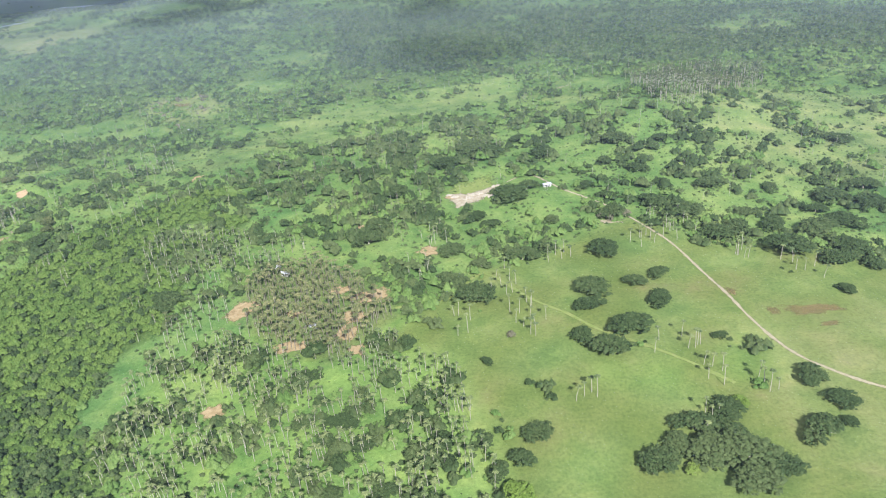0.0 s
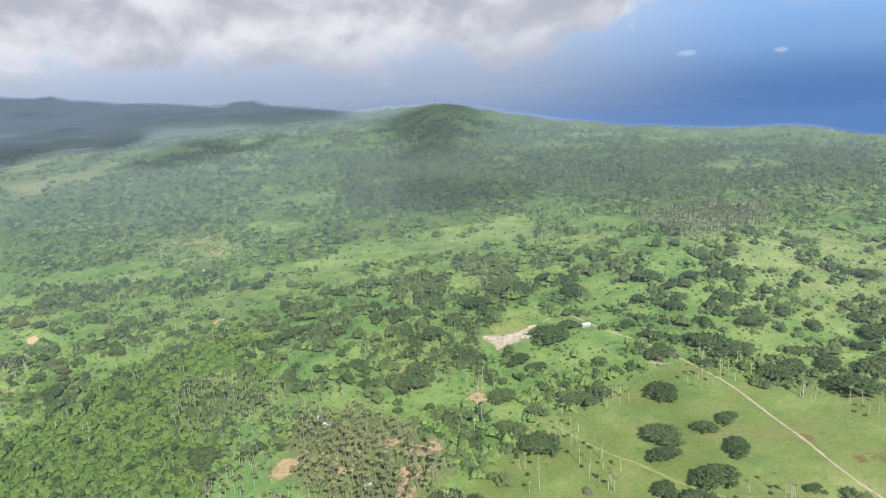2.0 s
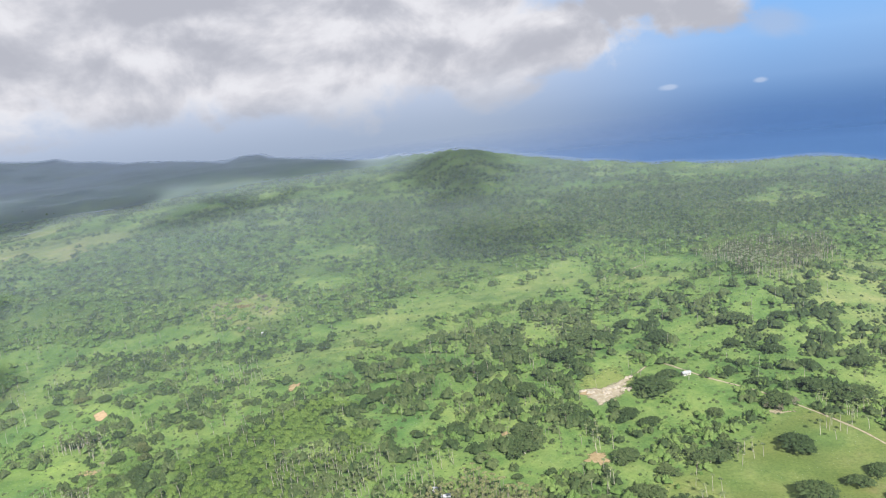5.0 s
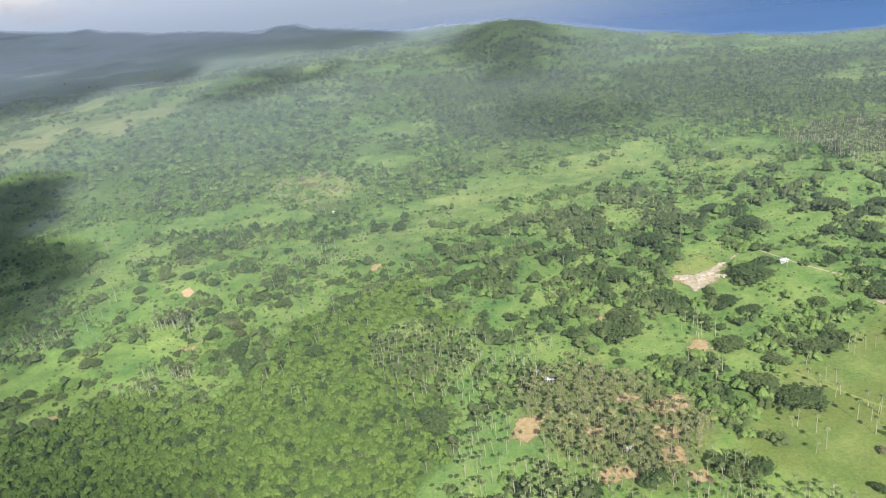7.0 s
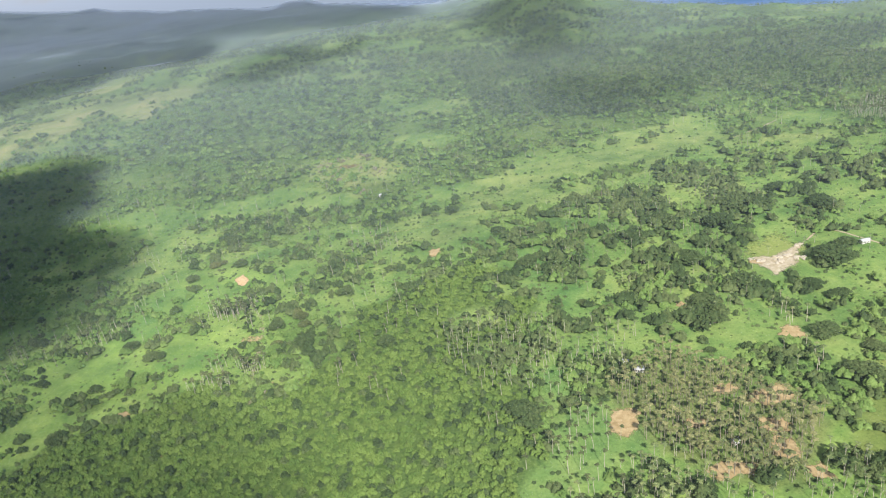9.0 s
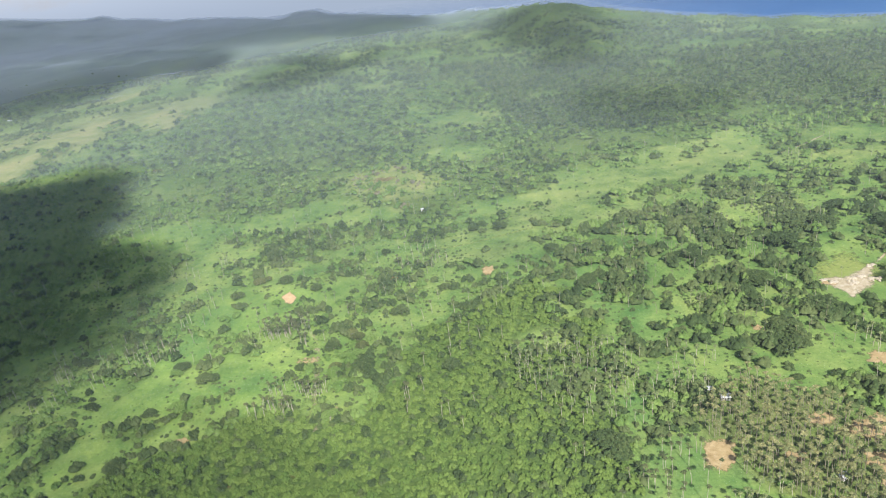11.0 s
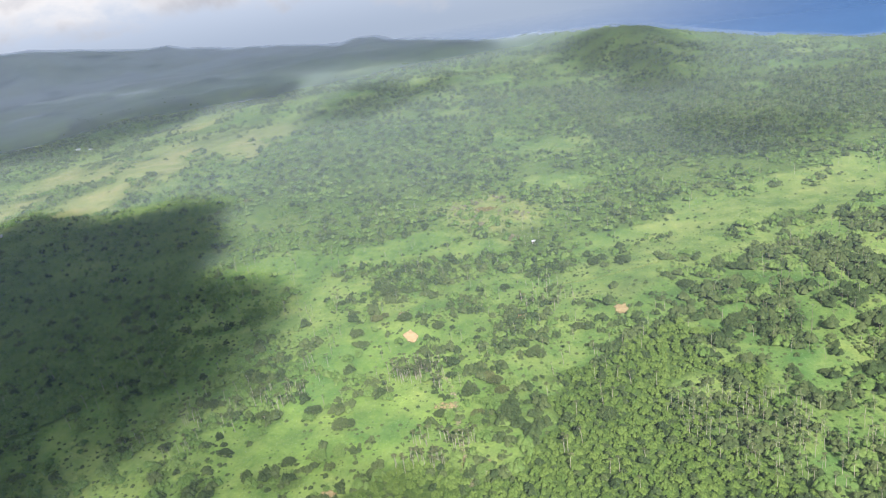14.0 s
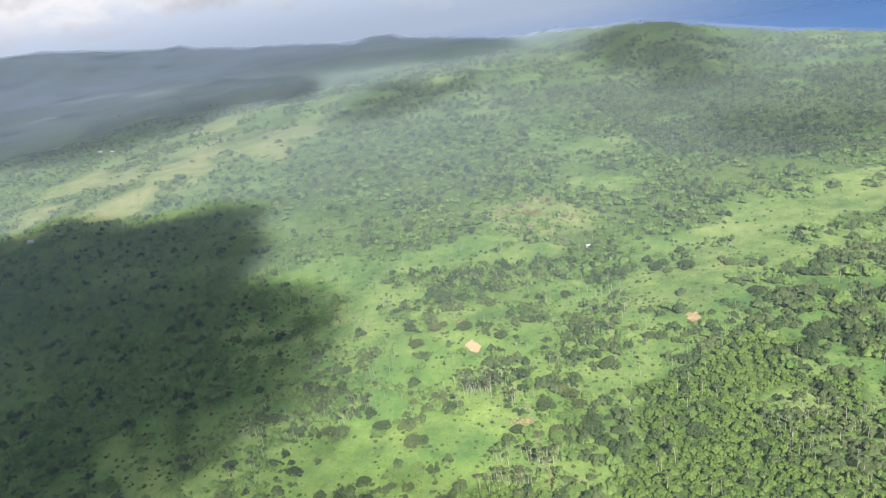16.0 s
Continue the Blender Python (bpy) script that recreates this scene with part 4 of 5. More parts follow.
def plant(kinds, places, used, squat=1.0):
    for i, (x, y, r) in enumerate(places):
        k = kinds[i % len(kinds)]
        m = pose(x, y, float(land(x, y)) - 0.02 * r, 0, 0, (i * 77) % 360)
        tall = r * squat * (1.25 if r < 8 else 1.0)
        if k not in used:
            used.add(k)
            k.scale = (r, r, tall)
            k.matrix_basis = m @ Matrix.Diagonal((r, r, tall, 1))
        else:
            c = copy_thing(k, m)
            c.scale = (r, r, tall)
            c.matrix_basis = m @ Matrix.Diagonal((r, r, tall, 1))


PASTURE_TREES = [(32, 302, 9.3), (8, 371, 4.7), (104, 394, 14.5), (72, 388, 9.4), (86, 373, 12.8), (131, 425, 11.2), (121, 454, 8.9), (141, 464, 8.7), (89, 447, 13.6), (83, 425, 11.0), (109, 507, 14.2),
                 (44, 507, 14.0), (66, 519, 8.3), (11, 500, 8.5), (-12, 525, 11.6), (-13, 472, 14.0), (5, 450, 15.0), (-55, 458, 4.6), (-95, 522, 4.2), (193, 335, 10.2), (201, 313, 9.0), (179, 290, 12.8),
                 (197, 297, 4.6), (157, 380, 5.0)]
THICKET_TREES = [(137, 310, 10.2), (116, 301, 12.2), (118, 280, 14.0), (137, 278, 15.7), (91, 276, 11.4), (134, 294, 9.9), (134, 259, 12.4), (104, 288, 9.0), (150, 268, 10.0), (9, 276, 7.6), (22, 284, 7.7),
                 (-50, 267, 8.3), (-76, 269, 6.1), (-108, 368, 10.1), (-144, 394, 9.5), (-79, 322, 10.1), (-64, 304, 8.1), (-85, 309, 8.3), (-101, 325, 7.7), (-235, 474, 15.0), (0, 299, 7.9), (-192, 501, 5.7),
                 (-26, 289, 9.3), (-22, 300, 9.5)]
TRACK_TREES = [(45, 627, 17.6), (62, 644, 12.8), (77, 573, 7.0), (23, 575, 9.0), (12, 593, 9.3), (132, 615, 9.2), (117, 640, 9.4), (176, 672, 11.2), (130, 575, 13.1), (170, 594, 15.0), (189, 565, 17.6),
               (224, 531, 12.5), (203, 523, 13.7), (253, 534, 13.1), (247, 489, 17.7), (281, 515, 17.4), (293, 485, 13.9), (275, 468, 13.8), (298, 463, 9.7), (360, 599, 13.8), (323, 583, 15.1), (310, 529, 15.5),
               (350, 565, 13.2), (259, 426, 6.7), (214, 731, 10.2), (280, 606, 9.9), (230, 623, 12.1), (269, 638, 10.7), (396, 714, 12.6)]
HILL_TREES = [(-84, 554, 14.2), (-79, 580, 13.2), (-42, 604, 15.3), (-66, 660, 14.0), (-106, 724, 12.3), (10, 762, 18.5), (35, 755, 13.8), (-15, 726, 15.3), (-59, 748, 13.8), (69, 789, 11.9), (89, 738, 14.7),
              (168, 742, 15.1), (-205, 697, 13.3), (-169, 609, 5.4), (-201, 734, 8.0), (18, 776, 12.0), (190, 640, 8.0), (150, 700, 9.0), (300, 560, 10.0), (240, 560, 9.0), (330, 620, 9.0)]
WEST_TREES = [(-465, 748, 6.3), (-541, 693, 4.4), (-545, 748, 8.0), (-458, 611, 5.7), (-420, 813, 6.3), (-398, 812, 5.7), (-272, 841, 9.3), (-439, 888, 5.6), (-226, 774, 8.6), (-524, 835, 11.0), (-529, 571, 7.0),
              (-569, 567, 6.2), (-563, 629, 8.0), (-546, 567, 7.5), (-434, 636, 8.1), (-405, 602, 9.8), (-417, 622, 8.9), (-605, 631, 6.0), (-536, 604, 7.5), (-428, 596, 7.2), (-334, 588, 8.6), (-336, 719, 6.2),
              (-448, 688, 4.8), (-377, 681, 9.7), (-499, 770, 8.1), (-195, 735, 10.1), (-658, 654, 7.4), (-301, 847, 6.0), (-424, 537, 7.0), (-575, 509, 7.0), (-625, 588, 5.5), (-675, 574, 6.0), (-677, 600, 6.0), (-529, 605, 5.5), (-565, 622, 6.0)]
used = set()
RAIN = [tree_kind("rain_tree", "spreading dark green rain tree standing in grassland", "tree", LEAF_DARK, 20 + i, "spreading trees") for i in range(4)]
plant(RAIN, PASTURE_TREES + THICKET_TREES + TRACK_TREES + HILL_TREES, used, 0.85)
BROAD = [tree_kind("broadleaf_tree", "round green broadleaf tree on a grassy slope", "tree", m, 30 + i, "broadleaf trees") for i, m in enumerate((LEAF_DARK, LEAF, LEAF_DARK))]
plant(BROAD, WEST_TREES, used)
plant([tree_kind("broadleaf_tree", "bright yellow-green leafy tree at the pasture's edge", "tree", LEAF_FRESH, 41, "broadleaf trees")], [(18, 261, 8.9), (107, 270, 5.0), (146, 316, 5.5)], used)
plant([tree_kind("broadleaf_tree", "olive-brown broadleaf tree beside worn earth", "tree", LEAF_BROWN, 47, "broadleaf trees")], [(-414, 645, 7.5), (-409, 632, 6.5), (-419, 654, 6.0), (-527, 774, 6.5), (-520, 780, 5.0), (-429, 606, 6.0)], used)
plant([tree_kind("bare_tree", "grey-brown half bare tree beside the dirt road", "tree", SCRUB, 44, "broadleaf trees")], [(124, 570, 8.0), (139, 572, 7.0), (26, 398, 3.6)], used)


# ---- palms ----
def palm_crown(seed, fronds=13, length=2.5, droop=1.0, fine=True):
    """Drooping fronds, each a folded blade, round the top of the stem."""
    rng = random.Random(seed)
    v, f = [], []
    for i in range(fronds):
        a = i * 2.4 + rng.uniform(-0.3, 0.3)
        up, l = rng.uniform(-0.1, 0.75), length * rng.uniform(0.8, 1.1)
        ca, sa = math.cos(a), math.sin(a)
        base = len(v)
        pieces = 3 if fine else 2
        for s in range(pieces + 1):
            u = s / pieces
            d, z = l * (0.05 + 0.9 * u * (1 - 0.12 * u)), up * l * u - droop * l * (0.25 + 0.45 * up) * u * u * 1.4
            w = 0.62 * math.sin(math.pi * min(0.97, 0.12 + 0.85 * u)) * length / 3.4
            v += [(d * ca - w * sa, d * sa + w * ca, z - 0.35 * w), (d * ca, d * sa, z), (d * ca + w * sa, d * sa - w * ca, z - 0.35 * w)]
        for s in range(pieces):
            b = base + 3 * s
            for o in (0, 1):
                f += [(b + o, b + o + 1, b + o + 4), (b + o, b + o + 4, b + o + 3)]
    return np.array(v), np.array(f)


def palm_stem(tall, lean, sides=6, n=5):
    return tube([(lean * (k / n) ** 2, 0, tall * k / n - 0.3 * (k == 0)) for k in range(n + 1)], [0.20 - 0.08 * k / n for k in range(n + 1)], sides)


def palm_kind(seed, tall, lean, label, group, stem, spread):
    ob = tagged(new("coconut_palm"), label, "palm", group)
    new("stem", mesh_of("stem", *palm_stem(tall, lean), stem)).parent = ob
    v, f = palm_crown(seed, 19, spread)
    new("crown", mesh_of("crown", v + np.array((lean, 0, tall)), f, FROND if spread > 2.5 else FROND_GREEN, False)).parent = ob
    return ob


def spots(rng, rings):
    """Places in ovals of the plan: middle, half widths, how many."""
    out = []
    for cx, cy, rx, ry, n in rings:
        for _ in range(n):
            a, d = rng.uniform(0, 2 * math.pi), math.sqrt(rng.random())
            out.append((cx + rx * d * math.cos(a), cy + ry * d * math.sin(a)))
    return out


rng = np.random.default_rng(21)
PALM_OVALS = [(25, 473, 13, 27, 8), (41, 419, 18, 29, 12), (72, 512, 14, 18, 6), (139, 373, 11, 12, 5), (143, 344, 9, 15, 5), (169, 546, 27, 28, 16), (214, 500, 10, 28, 7), (115, 376, 4, 12, 2),
              (-26, 561, 15, 23, 9), (-5, 420, 10, 22, 5), (61, 333, 10, 19, 4), (242, 456, 23, 25, 7), (-39, 499, 13, 24, 8), (174, 332, 11, 12, 4), (128, 299, 10, 13, 4), (143, 517, 12, 14, 6)]
pasture_palms = spots(rng, PALM_OVALS)
gx_, gy_ = scatter(-185, -45, 380, 540, 4.4, rng)
k = inside(gx_, gy_, COPRA_GROVE) & (rng.random(len(gx_)) < np.where(bare(gx_, gy_), 0.5, 0.86))
grove_palms = list(zip(gx_[k], gy_[k]))
extra, grove_palms = np.array(grove_palms[200:]), grove_palms[:200]
for spots_, label, group, stem, spread, tall, seed in ((pasture_palms, "tall coconut palm with pale stem over grass", "pasture palms", BARK, 2.3, 1.08, 50),
                                                       (grove_palms, "coconut palm with brownish fronds in the grove", "grove palms", BARK_DARK, 2.7, 1.12, 60)):
    kinds = [palm_kind(seed + i, (11, 9.5, 12.5, 8.5)[i] * tall, (0.9, 1.6, 0.5, 1.2)[i], label, group, stem, spread) for i in range(4)]
    for i, (px, py) in enumerate(spots_):
        k, m, s = kinds[i % 4], pose(px, py, float(land(px, py)), 0, 0, (i * 131) % 360), 0.85 + 0.3 * ((i * 37) % 100) / 100
        ob = k if i < 4 else copy_thing(k, m)
        ob.scale = (s, s, s)
        ob.matrix_basis = m @ Matrix.Diagonal((s, s, s, 1))


def palm_stand(name, label, px, py, rng, fine, tall=(9.5, 14), size=2.5, bark_of=None, leaf=None):
    """Palms past counting, in one mesh."""
    stock = palm_stem(1.0, 0.08, 4 if fine else 3, 4 if fine else 2)
    tops = [palm_crown(80 + i, 11 if fine else 8, size, 1.0, fine) for i in range(4)]
    stems, crowns = [], []
    for i, (a, b) in enumerate(zip(px, py)):
        h, t, z = rng.uniform(*tall), rng.uniform(0, 2 * math.pi), float(land(a, b))
        c, s = math.cos(t), math.sin(t)
        sv = stock[0] * np.array((1, 1, h))
        lean = rng.uniform(0.3, 1.8)
        sv = np.stack((sv[:, 0] * 0.9 + lean * (sv[:, 2] / h) ** 2 * c, sv[:, 1] * 0.9 + lean * (sv[:, 2] / h) ** 2 * s, sv[:, 2]), -1) + np.array((a, b, z))
        stems.append((sv, stock[1]))
        tv, tf = tops[i % 4]
        q = rng.uniform(0.8, 1.15)
        tv = np.stack((tv[:, 0] * c - tv[:, 1] * s, tv[:, 0] * s + tv[:, 1] * c, tv[:, 2]), -1) * q + np.array((a + lean * c, b + lean * s, z + h))
        crowns.append((tv, tf))
    ob = tagged(new(name, mesh_of(name, *joined(crowns), leaf or FROND_GREEN, False)), label, "palms", kind="stuff")
    new("stems", mesh_of("stems", *joined(stems), bark_of or BARK)).parent = ob


def in_region(poly, step, share, rng, lumps=0.0):
    xs, ys = [p[0] for p in poly], [p[1] for p in poly]
    a, b = scatter(min(xs), max(xs), min(ys), max(ys), step, rng)
    k = inside(a, b, poly) & (0.5 + lumps * ripple(a, b, 50, 15) + rng.uniform(-0.5, 0.5, len(a)) < np.where(bare(a, b), 0.04, share))
    return a[k], b[k]


palm_stand("palm_stand", "close coconut palms in a plantation grove", extra[:, 0], extra[:, 1], rng, True, (10, 14), 2.6, BARK_DARK, FROND)
px, py = in_region(PALM_SLOPE, 5.2, 0.48, rng, 0.6)
palm_stand("palm_stand", "many coconut palms over a bright grass slope", px, py, rng, True, (8, 13))
bx, by = in_region(PALM_SLOPE, 14.0, 0.42, rng, 0.6)
wood("bushes", "large dark bushy trees among slender palms", bx, by, rng.uniform(3.8, 8.5, len(bx)), 18, LEAF_DARK, rng, 0.75, 110)
px, py = in_region(PALM_BAND, 6.5, 0.55, rng, 0.4)
palm_stand("palm_stand", "band of coconut palms at the forest's edge", px, py, rng, True, (8, 13))
places = np.array(spots(rng, [(-483, 673, 25, 18, 58), (-459, 653, 6, 12, 9), (-465, 577, 18, 6, 12), (-435, 568, 12, 9, 12), (-467, 551, 22, 9, 22), (-671, 651, 8, 29, 9), (-598, 653, 24, 16, 22), (-707, 605, 12, 10, 6), (-585, 702, 7, 10, 4),
                              (-643, 629, 19, 30, 8), (-662, 598, 14, 20, 6), (-358, 786, 28, 34, 22), (-577, 817, 6, 24, 4), (-300, 560, 90, 60, 18), (-230, 480, 40, 60, 16), (-330, 640, 60, 40, 10), (-200, 440, 22, 34, 26), (-196, 385, 20, 25, 14)]))
palm_stand("palm_stand", "clusters of slender palms in open grass", places[:, 0], places[:, 1], rng, True, (10, 14.5), 2.7, None, FROND_DARK)
px, py = in_region(HILL_GROVE, 6.4, 0.9, rng, 0.4)
palm_stand("palm_stand", "dark palm plantation on a low hill", px, py, rng, True, (11, 16), 2.9, None, FROND_DARK)
px, py = in_region(THICKET, 10.0, 0.36, rng, 0.4)
palm_stand("palm_stand", "palms scattered through dark thickets", px, py, rng, False, bark_of=BARK_DARK)
px, py = in_region(FAR_PALMS, 12.5, 0.7, rng, 0.3)
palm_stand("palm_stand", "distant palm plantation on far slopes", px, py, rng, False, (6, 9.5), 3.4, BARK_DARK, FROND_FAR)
px, py = in_region([(-900, 620), (-700, 1100), (400, 1100), (420, 560), (-200, 640), (-420, 640)], 17.0, 0.19, rng, 0.6)
palm_stand("palm_stand", "lone palms scattered over bushy grassland", px[~inside(px, py, LONG_FIELD)], py[~inside(px, py, LONG_FIELD)], rng, False, (9, 15))


# ---- bare ground, road and tracks ----
def patch(name, label, category, x, y, rx, ry, material, seed, lift=0.10, share=1.0, outline=()):
    """A worn or dug patch of ground, with a ragged rim, oval or within an outline."""

    def edge_at(a):
        best = 1.0
        for (ax, ay), (bx, by) in zip(outline, outline[1:] + outline[:1]):
            ux, uy, ex, ey = math.cos(a), math.sin(a), bx - ax, by - ay
            det = ex * uy - ux * ey
            if abs(det) > 1e-9:
                far, along = (ex * (ay - y) - ey * (ax - x)) / det, (ux * (ay - y) - uy * (ax - x)) / det
                if far > 0 and 0 <= along <= 1:
                    best = far
        return best

    rng = random.Random(seed)
    waves = [(k, rng.uniform(0, 6.3), rng.uniform(0.05, 0.22) / (0.5 + 0.25 * k)) for k in range(2, 9)]
    n, rings = 56, 5
    v, f = [(x, y, float(land(x, y)) + lift)], []
    for j in range(1, rings + 1):
        for i in range(n):
            a = 2 * math.pi * i / n
            s = j / rings * edge_at(a) * (1 + (0.35 if outline else 1.0) * sum(h * math.sin(k * a + p) for k, p, h in waves) * (j / rings))
            X, Y = x + rx * s * math.cos(a), y + ry * s * math.sin(a)
            v.append((X, Y, float(land(X, Y)) + (lift if j < rings else 0.01)))
    f += [(0, 1 + i, 1 + (i + 1) % n) for i in range(n)]
    for j in range(rings - 1):
        for i in range(n):
            a, b = 1 + j * n + i, 1 + j * n + (i + 1) % n
            f += [(a, a + n, b), (b, a + n, b + n)]
    me = mesh_of(name, v, f, material)
    number(me, "bareness", [share] + [share * (1 - 0.9 * max(0, j - 1) / (rings - 1)) for j in range(1, rings + 1) for i in range(n)])
    return tagged(new(name, me), label, category, kind="structure")


for i, (x, y, rx, ry) in enumerate(EARTH_SPOTS):
    patch("bare_earth", "bare orange-brown earth worn through the grass", "bare earth", x, y, rx, ry, EARTH, i, share=1.25)
for i, (x, y, rx, ry) in enumerate(FAINT_SPOTS):
    patch("bare_earth", "faint dry earth showing through thin grass", "bare earth", x, y, rx, ry, EARTH, 90 + i, share=0.55)
for i, (x, y, rx, ry) in enumerate([(184, 435, 4, 7), (227, 406, 24, 8), (202, 407, 5, 6), (230, 388, 9, 4), (-795, 1202, 22, 12), (-414, 1058, 20, 14)]):
    patch("bare_earth", "faint reddish worn ground in grass", "bare earth", x, y, rx, ry, EARTH_RED, 40 + i)
patch("bare_earth", "pale sandy building plot cut into the grass", "bare earth", *SAND_AT, 1, 1, SAND, 75, share=2.2, outline=SAND_EDGE)
patch("bare_earth", "pale trodden clearing under roadside trees", "bare earth", 126, 564, 12.0, 7.0, DUST, 60)
patch("clearing", "open grass clearing round the earth diggings", "clearing", 12, 660, 34, 36, WORN, 62, 0.05)
patch("quarry", "pale dug quarry floor of earth and rubble", "quarry", *QUARRY_AT, 1, 1, EARTH_PALE, 61, 0.12, 1.25, QUARRY_EDGE)
patch("quarry", "orange-brown dug earth at the quarry rim", "quarry", -11, 645, 9, 6, EARTH, 63, 0.18)


def heap(x, y, r, seed):
    rng = np.random.default_rng(seed)
    n = 26
    c = np.stack((x + rng.normal(0, r * 0.5, n), y + rng.normal(0, r * 0.3, n), np.zeros(n)), -1)
    c[:, 2] = land(c[:, 0], c[:, 1]) + 0.2
    v, f = blobs(c, rng.uniform(0.5, 1.7, n), 0.7, rng, 0.35)
    tagged(new("rubble_heap", mesh_of("rubble_heap", v, f, RUBBLE, False)), "heap of pale dug rubble on the quarry floor", "rubble", "rubble heaps")


for i, (x, y, r) in enumerate([(-8, 645, 4), (9, 648, 5), (17, 648, 4), (24, 640, 5), (6, 640, 5), (33, 664, 4), (-14, 650, 3)]):
    heap(x, y, r, 70 + i)


def smooth_line(pts, step=5.0):
    out = []
    p = [pts[0]] + list(pts) + [pts[-1]]
    for i in range(1, len(p) - 2):
        a, b, c, d = (Vector(q) for q in p[i - 1:i + 3])
        n = max(2, int((c - b).length / step))
        for k in range(n):
            u = k / n
            out.append(0.5 * ((2 * b) + (c - a) * u + (2 * a - 5 * b + 4 * c - d) * u * u + (3 * b - a - 3 * c + d) * u ** 3))
    return out + [Vector(pts[-1])]


def strip(name, label, pts, width, material, lift, bare=0.9):
    line, v, f = smooth_line(pts), [], []
    for i, p in enumerate(line):
        t = (line[min(i + 1, len(line) - 1)] - line[max(i - 1, 0)]).normalized()
        w = width * (1 + 0.18 * math.sin(i * 1.7) + 0.12 * math.sin(i * 0.6))
        for s in (-0.5, -0.2, 0.2, 0.5):
            X, Y = p.x - t.y * w * s, p.y + t.x * w * s
            v.append((X, Y, float(land(X, Y)) + (lift if abs(s) < 0.4 else 0.01)))
    for i in range(len(line) - 1):
        f += [(4 * i + k, 4 * i + k + 1, 4 * i + k + 5, 4 * i + k + 4) for k in range(3)]
    me = mesh_of(name, v, [q[::-1] for q in f], material)
    number(me, "bareness", [bare * k for i in range(len(line)) for k in (0.2, 1, 1, 0.2)])
    tagged(new(name, me), label, "road", kind="structure")


strip("road", "narrow pale dirt road across the pasture", [(66, 690), (76, 677), (96, 638), (124, 606), (141, 577), (155, 541), (168, 502), (179, 437), (184, 400), (194, 363), (208, 342), (230, 323), (290, 290), (380, 260)], 2.9, DUST, 0.12)
strip("track", "faint worn vehicle track through short grass", [(-55, 447), (-17, 453), (12, 488), (44, 443), (65, 421), (84, 397), (105, 379), (130, 356), (150, 334)], 3.6, WORN, 0.08, 1.1)
strip("track", "dry worn strip of grass beside the forest", [(-454, 665), (-450, 644), (-446, 625), (-443, 588), (-440, 563), (-436, 546), (-433, 526)], 7.0, DUST, 0.08, 0.36)
strip("track", "faint pale track climbing between bushes", [(89, 964), (108, 975), (124, 981), (142, 992), (160, 1003)], 3.2, DUST, 0.08, 0.6)
strip("track", "faint pale track from quarry to road", [(44, 671), (55, 681), (66, 690)], 2.6, DUST, 0.08, 0.7)
strip("track", "faint worn track along the long field", [(-340, 815), (-308, 816), (-270, 822), (-235, 832)], 3.0, WORN, 0.08, 0.6)


# ---- houses ----
def box(bm, a, b):
    """A box between two corners."""
    m = Matrix.Translation([(p + q) / 2 for p, q in zip(a, b)]) @ Matrix.Diagonal([*(abs(q - p) for p, q in zip(a, b)), 1])
    return bmesh.ops.create_cube(bm, size=1, matrix=m)["verts"]


def house(x, y, turn, length, depth, label, h=2.6):
    ob = tagged(new("house"), label, "house", "sheet-roofed houses")
    bm = bmesh.new()
    box(bm, (-length / 2, -depth / 2, -0.4), (length / 2, depth / 2, h))
    part("wall", bm, PLASTER, ob)
    bm = bmesh.new()
    rise, over = depth * 0.22, 0.5
    for s in (-1, 1):
        q = [(-length / 2 - over, s * (depth / 2 + over), h - 0.1), (length / 2 + over, s * (depth / 2 + over), h - 0.1), (length / 2 + over, 0, h + rise), (-length / 2 - over, 0, h + rise)]
        lower, upper = [bm.verts.new(p) for p in q], [bm.verts.new((p[0], p[1], p[2] + 0.08)) for p in q]
        for loop in (lower[::-1], upper, *([lower[i], lower[(i + 1) % 4], upper[(i + 1) % 4], upper[i]] for i in range(4))):
            bm.faces.new(loop)
    bmesh.ops.recalc_face_normals(bm, faces=bm.faces)
    part("roof", bm, ROOF, ob, "white sheet metal roof")
    for name, u, w, z, t in (("door", -length * 0.1, 0.9, 0.0, 0.77 * h), ("window", -length * 0.32, 0.14 * length, 0.4 * h, 0.4 * h), ("window", length * 0.25, 0.14 * length, 0.4 * h, 0.4 * h)):
        bm = bmesh.new()
        box(bm, (u - w / 2, -depth / 2 - 0.04, z), (u + w / 2, -depth / 2 + 0.05, z + t))
        part(name, bm, DARK, ob)
    ob.matrix_basis = pose(x, y, float(land(x, y)), 0, 0, turn)


house(82, 648, 12, 7.6, 4.2, "long white-roofed farm building beside the dirt road")
house(-157, 521, -20, 5.5, 4.0, "small white-roofed house at the palm grove")
house(-149, 511, -10, 6.0, 4.4, "white sheet-roofed house among palms")
house(-162, 524, 25, 3.4, 2.8, "low pale-roofed shed beside the palm grove's houses", 2.0)
house(-113, 429, 30, 4.2, 3.4, "small white hut among palms and bare earth")
# small white thing of unclear kind, built as a low shelter
house(172, 366, 5, 2.6, 1.3, "tiny white object alone in the pasture, shaped as a shelter", 1.5)
house(-359, 925, 0, 4.5, 3.5, "small white-roofed house in distant scrub")
house(-1428, 1868, 10, 10.0, 7.0, "far white-roofed house on yellow fields")
house(-1396, 1867, -15, 9.0, 7.0, "far pale house on yellow fields")
house(-1186, 1176, 15, 8.0, 6.0, "pale house at the edge of yellow fields")


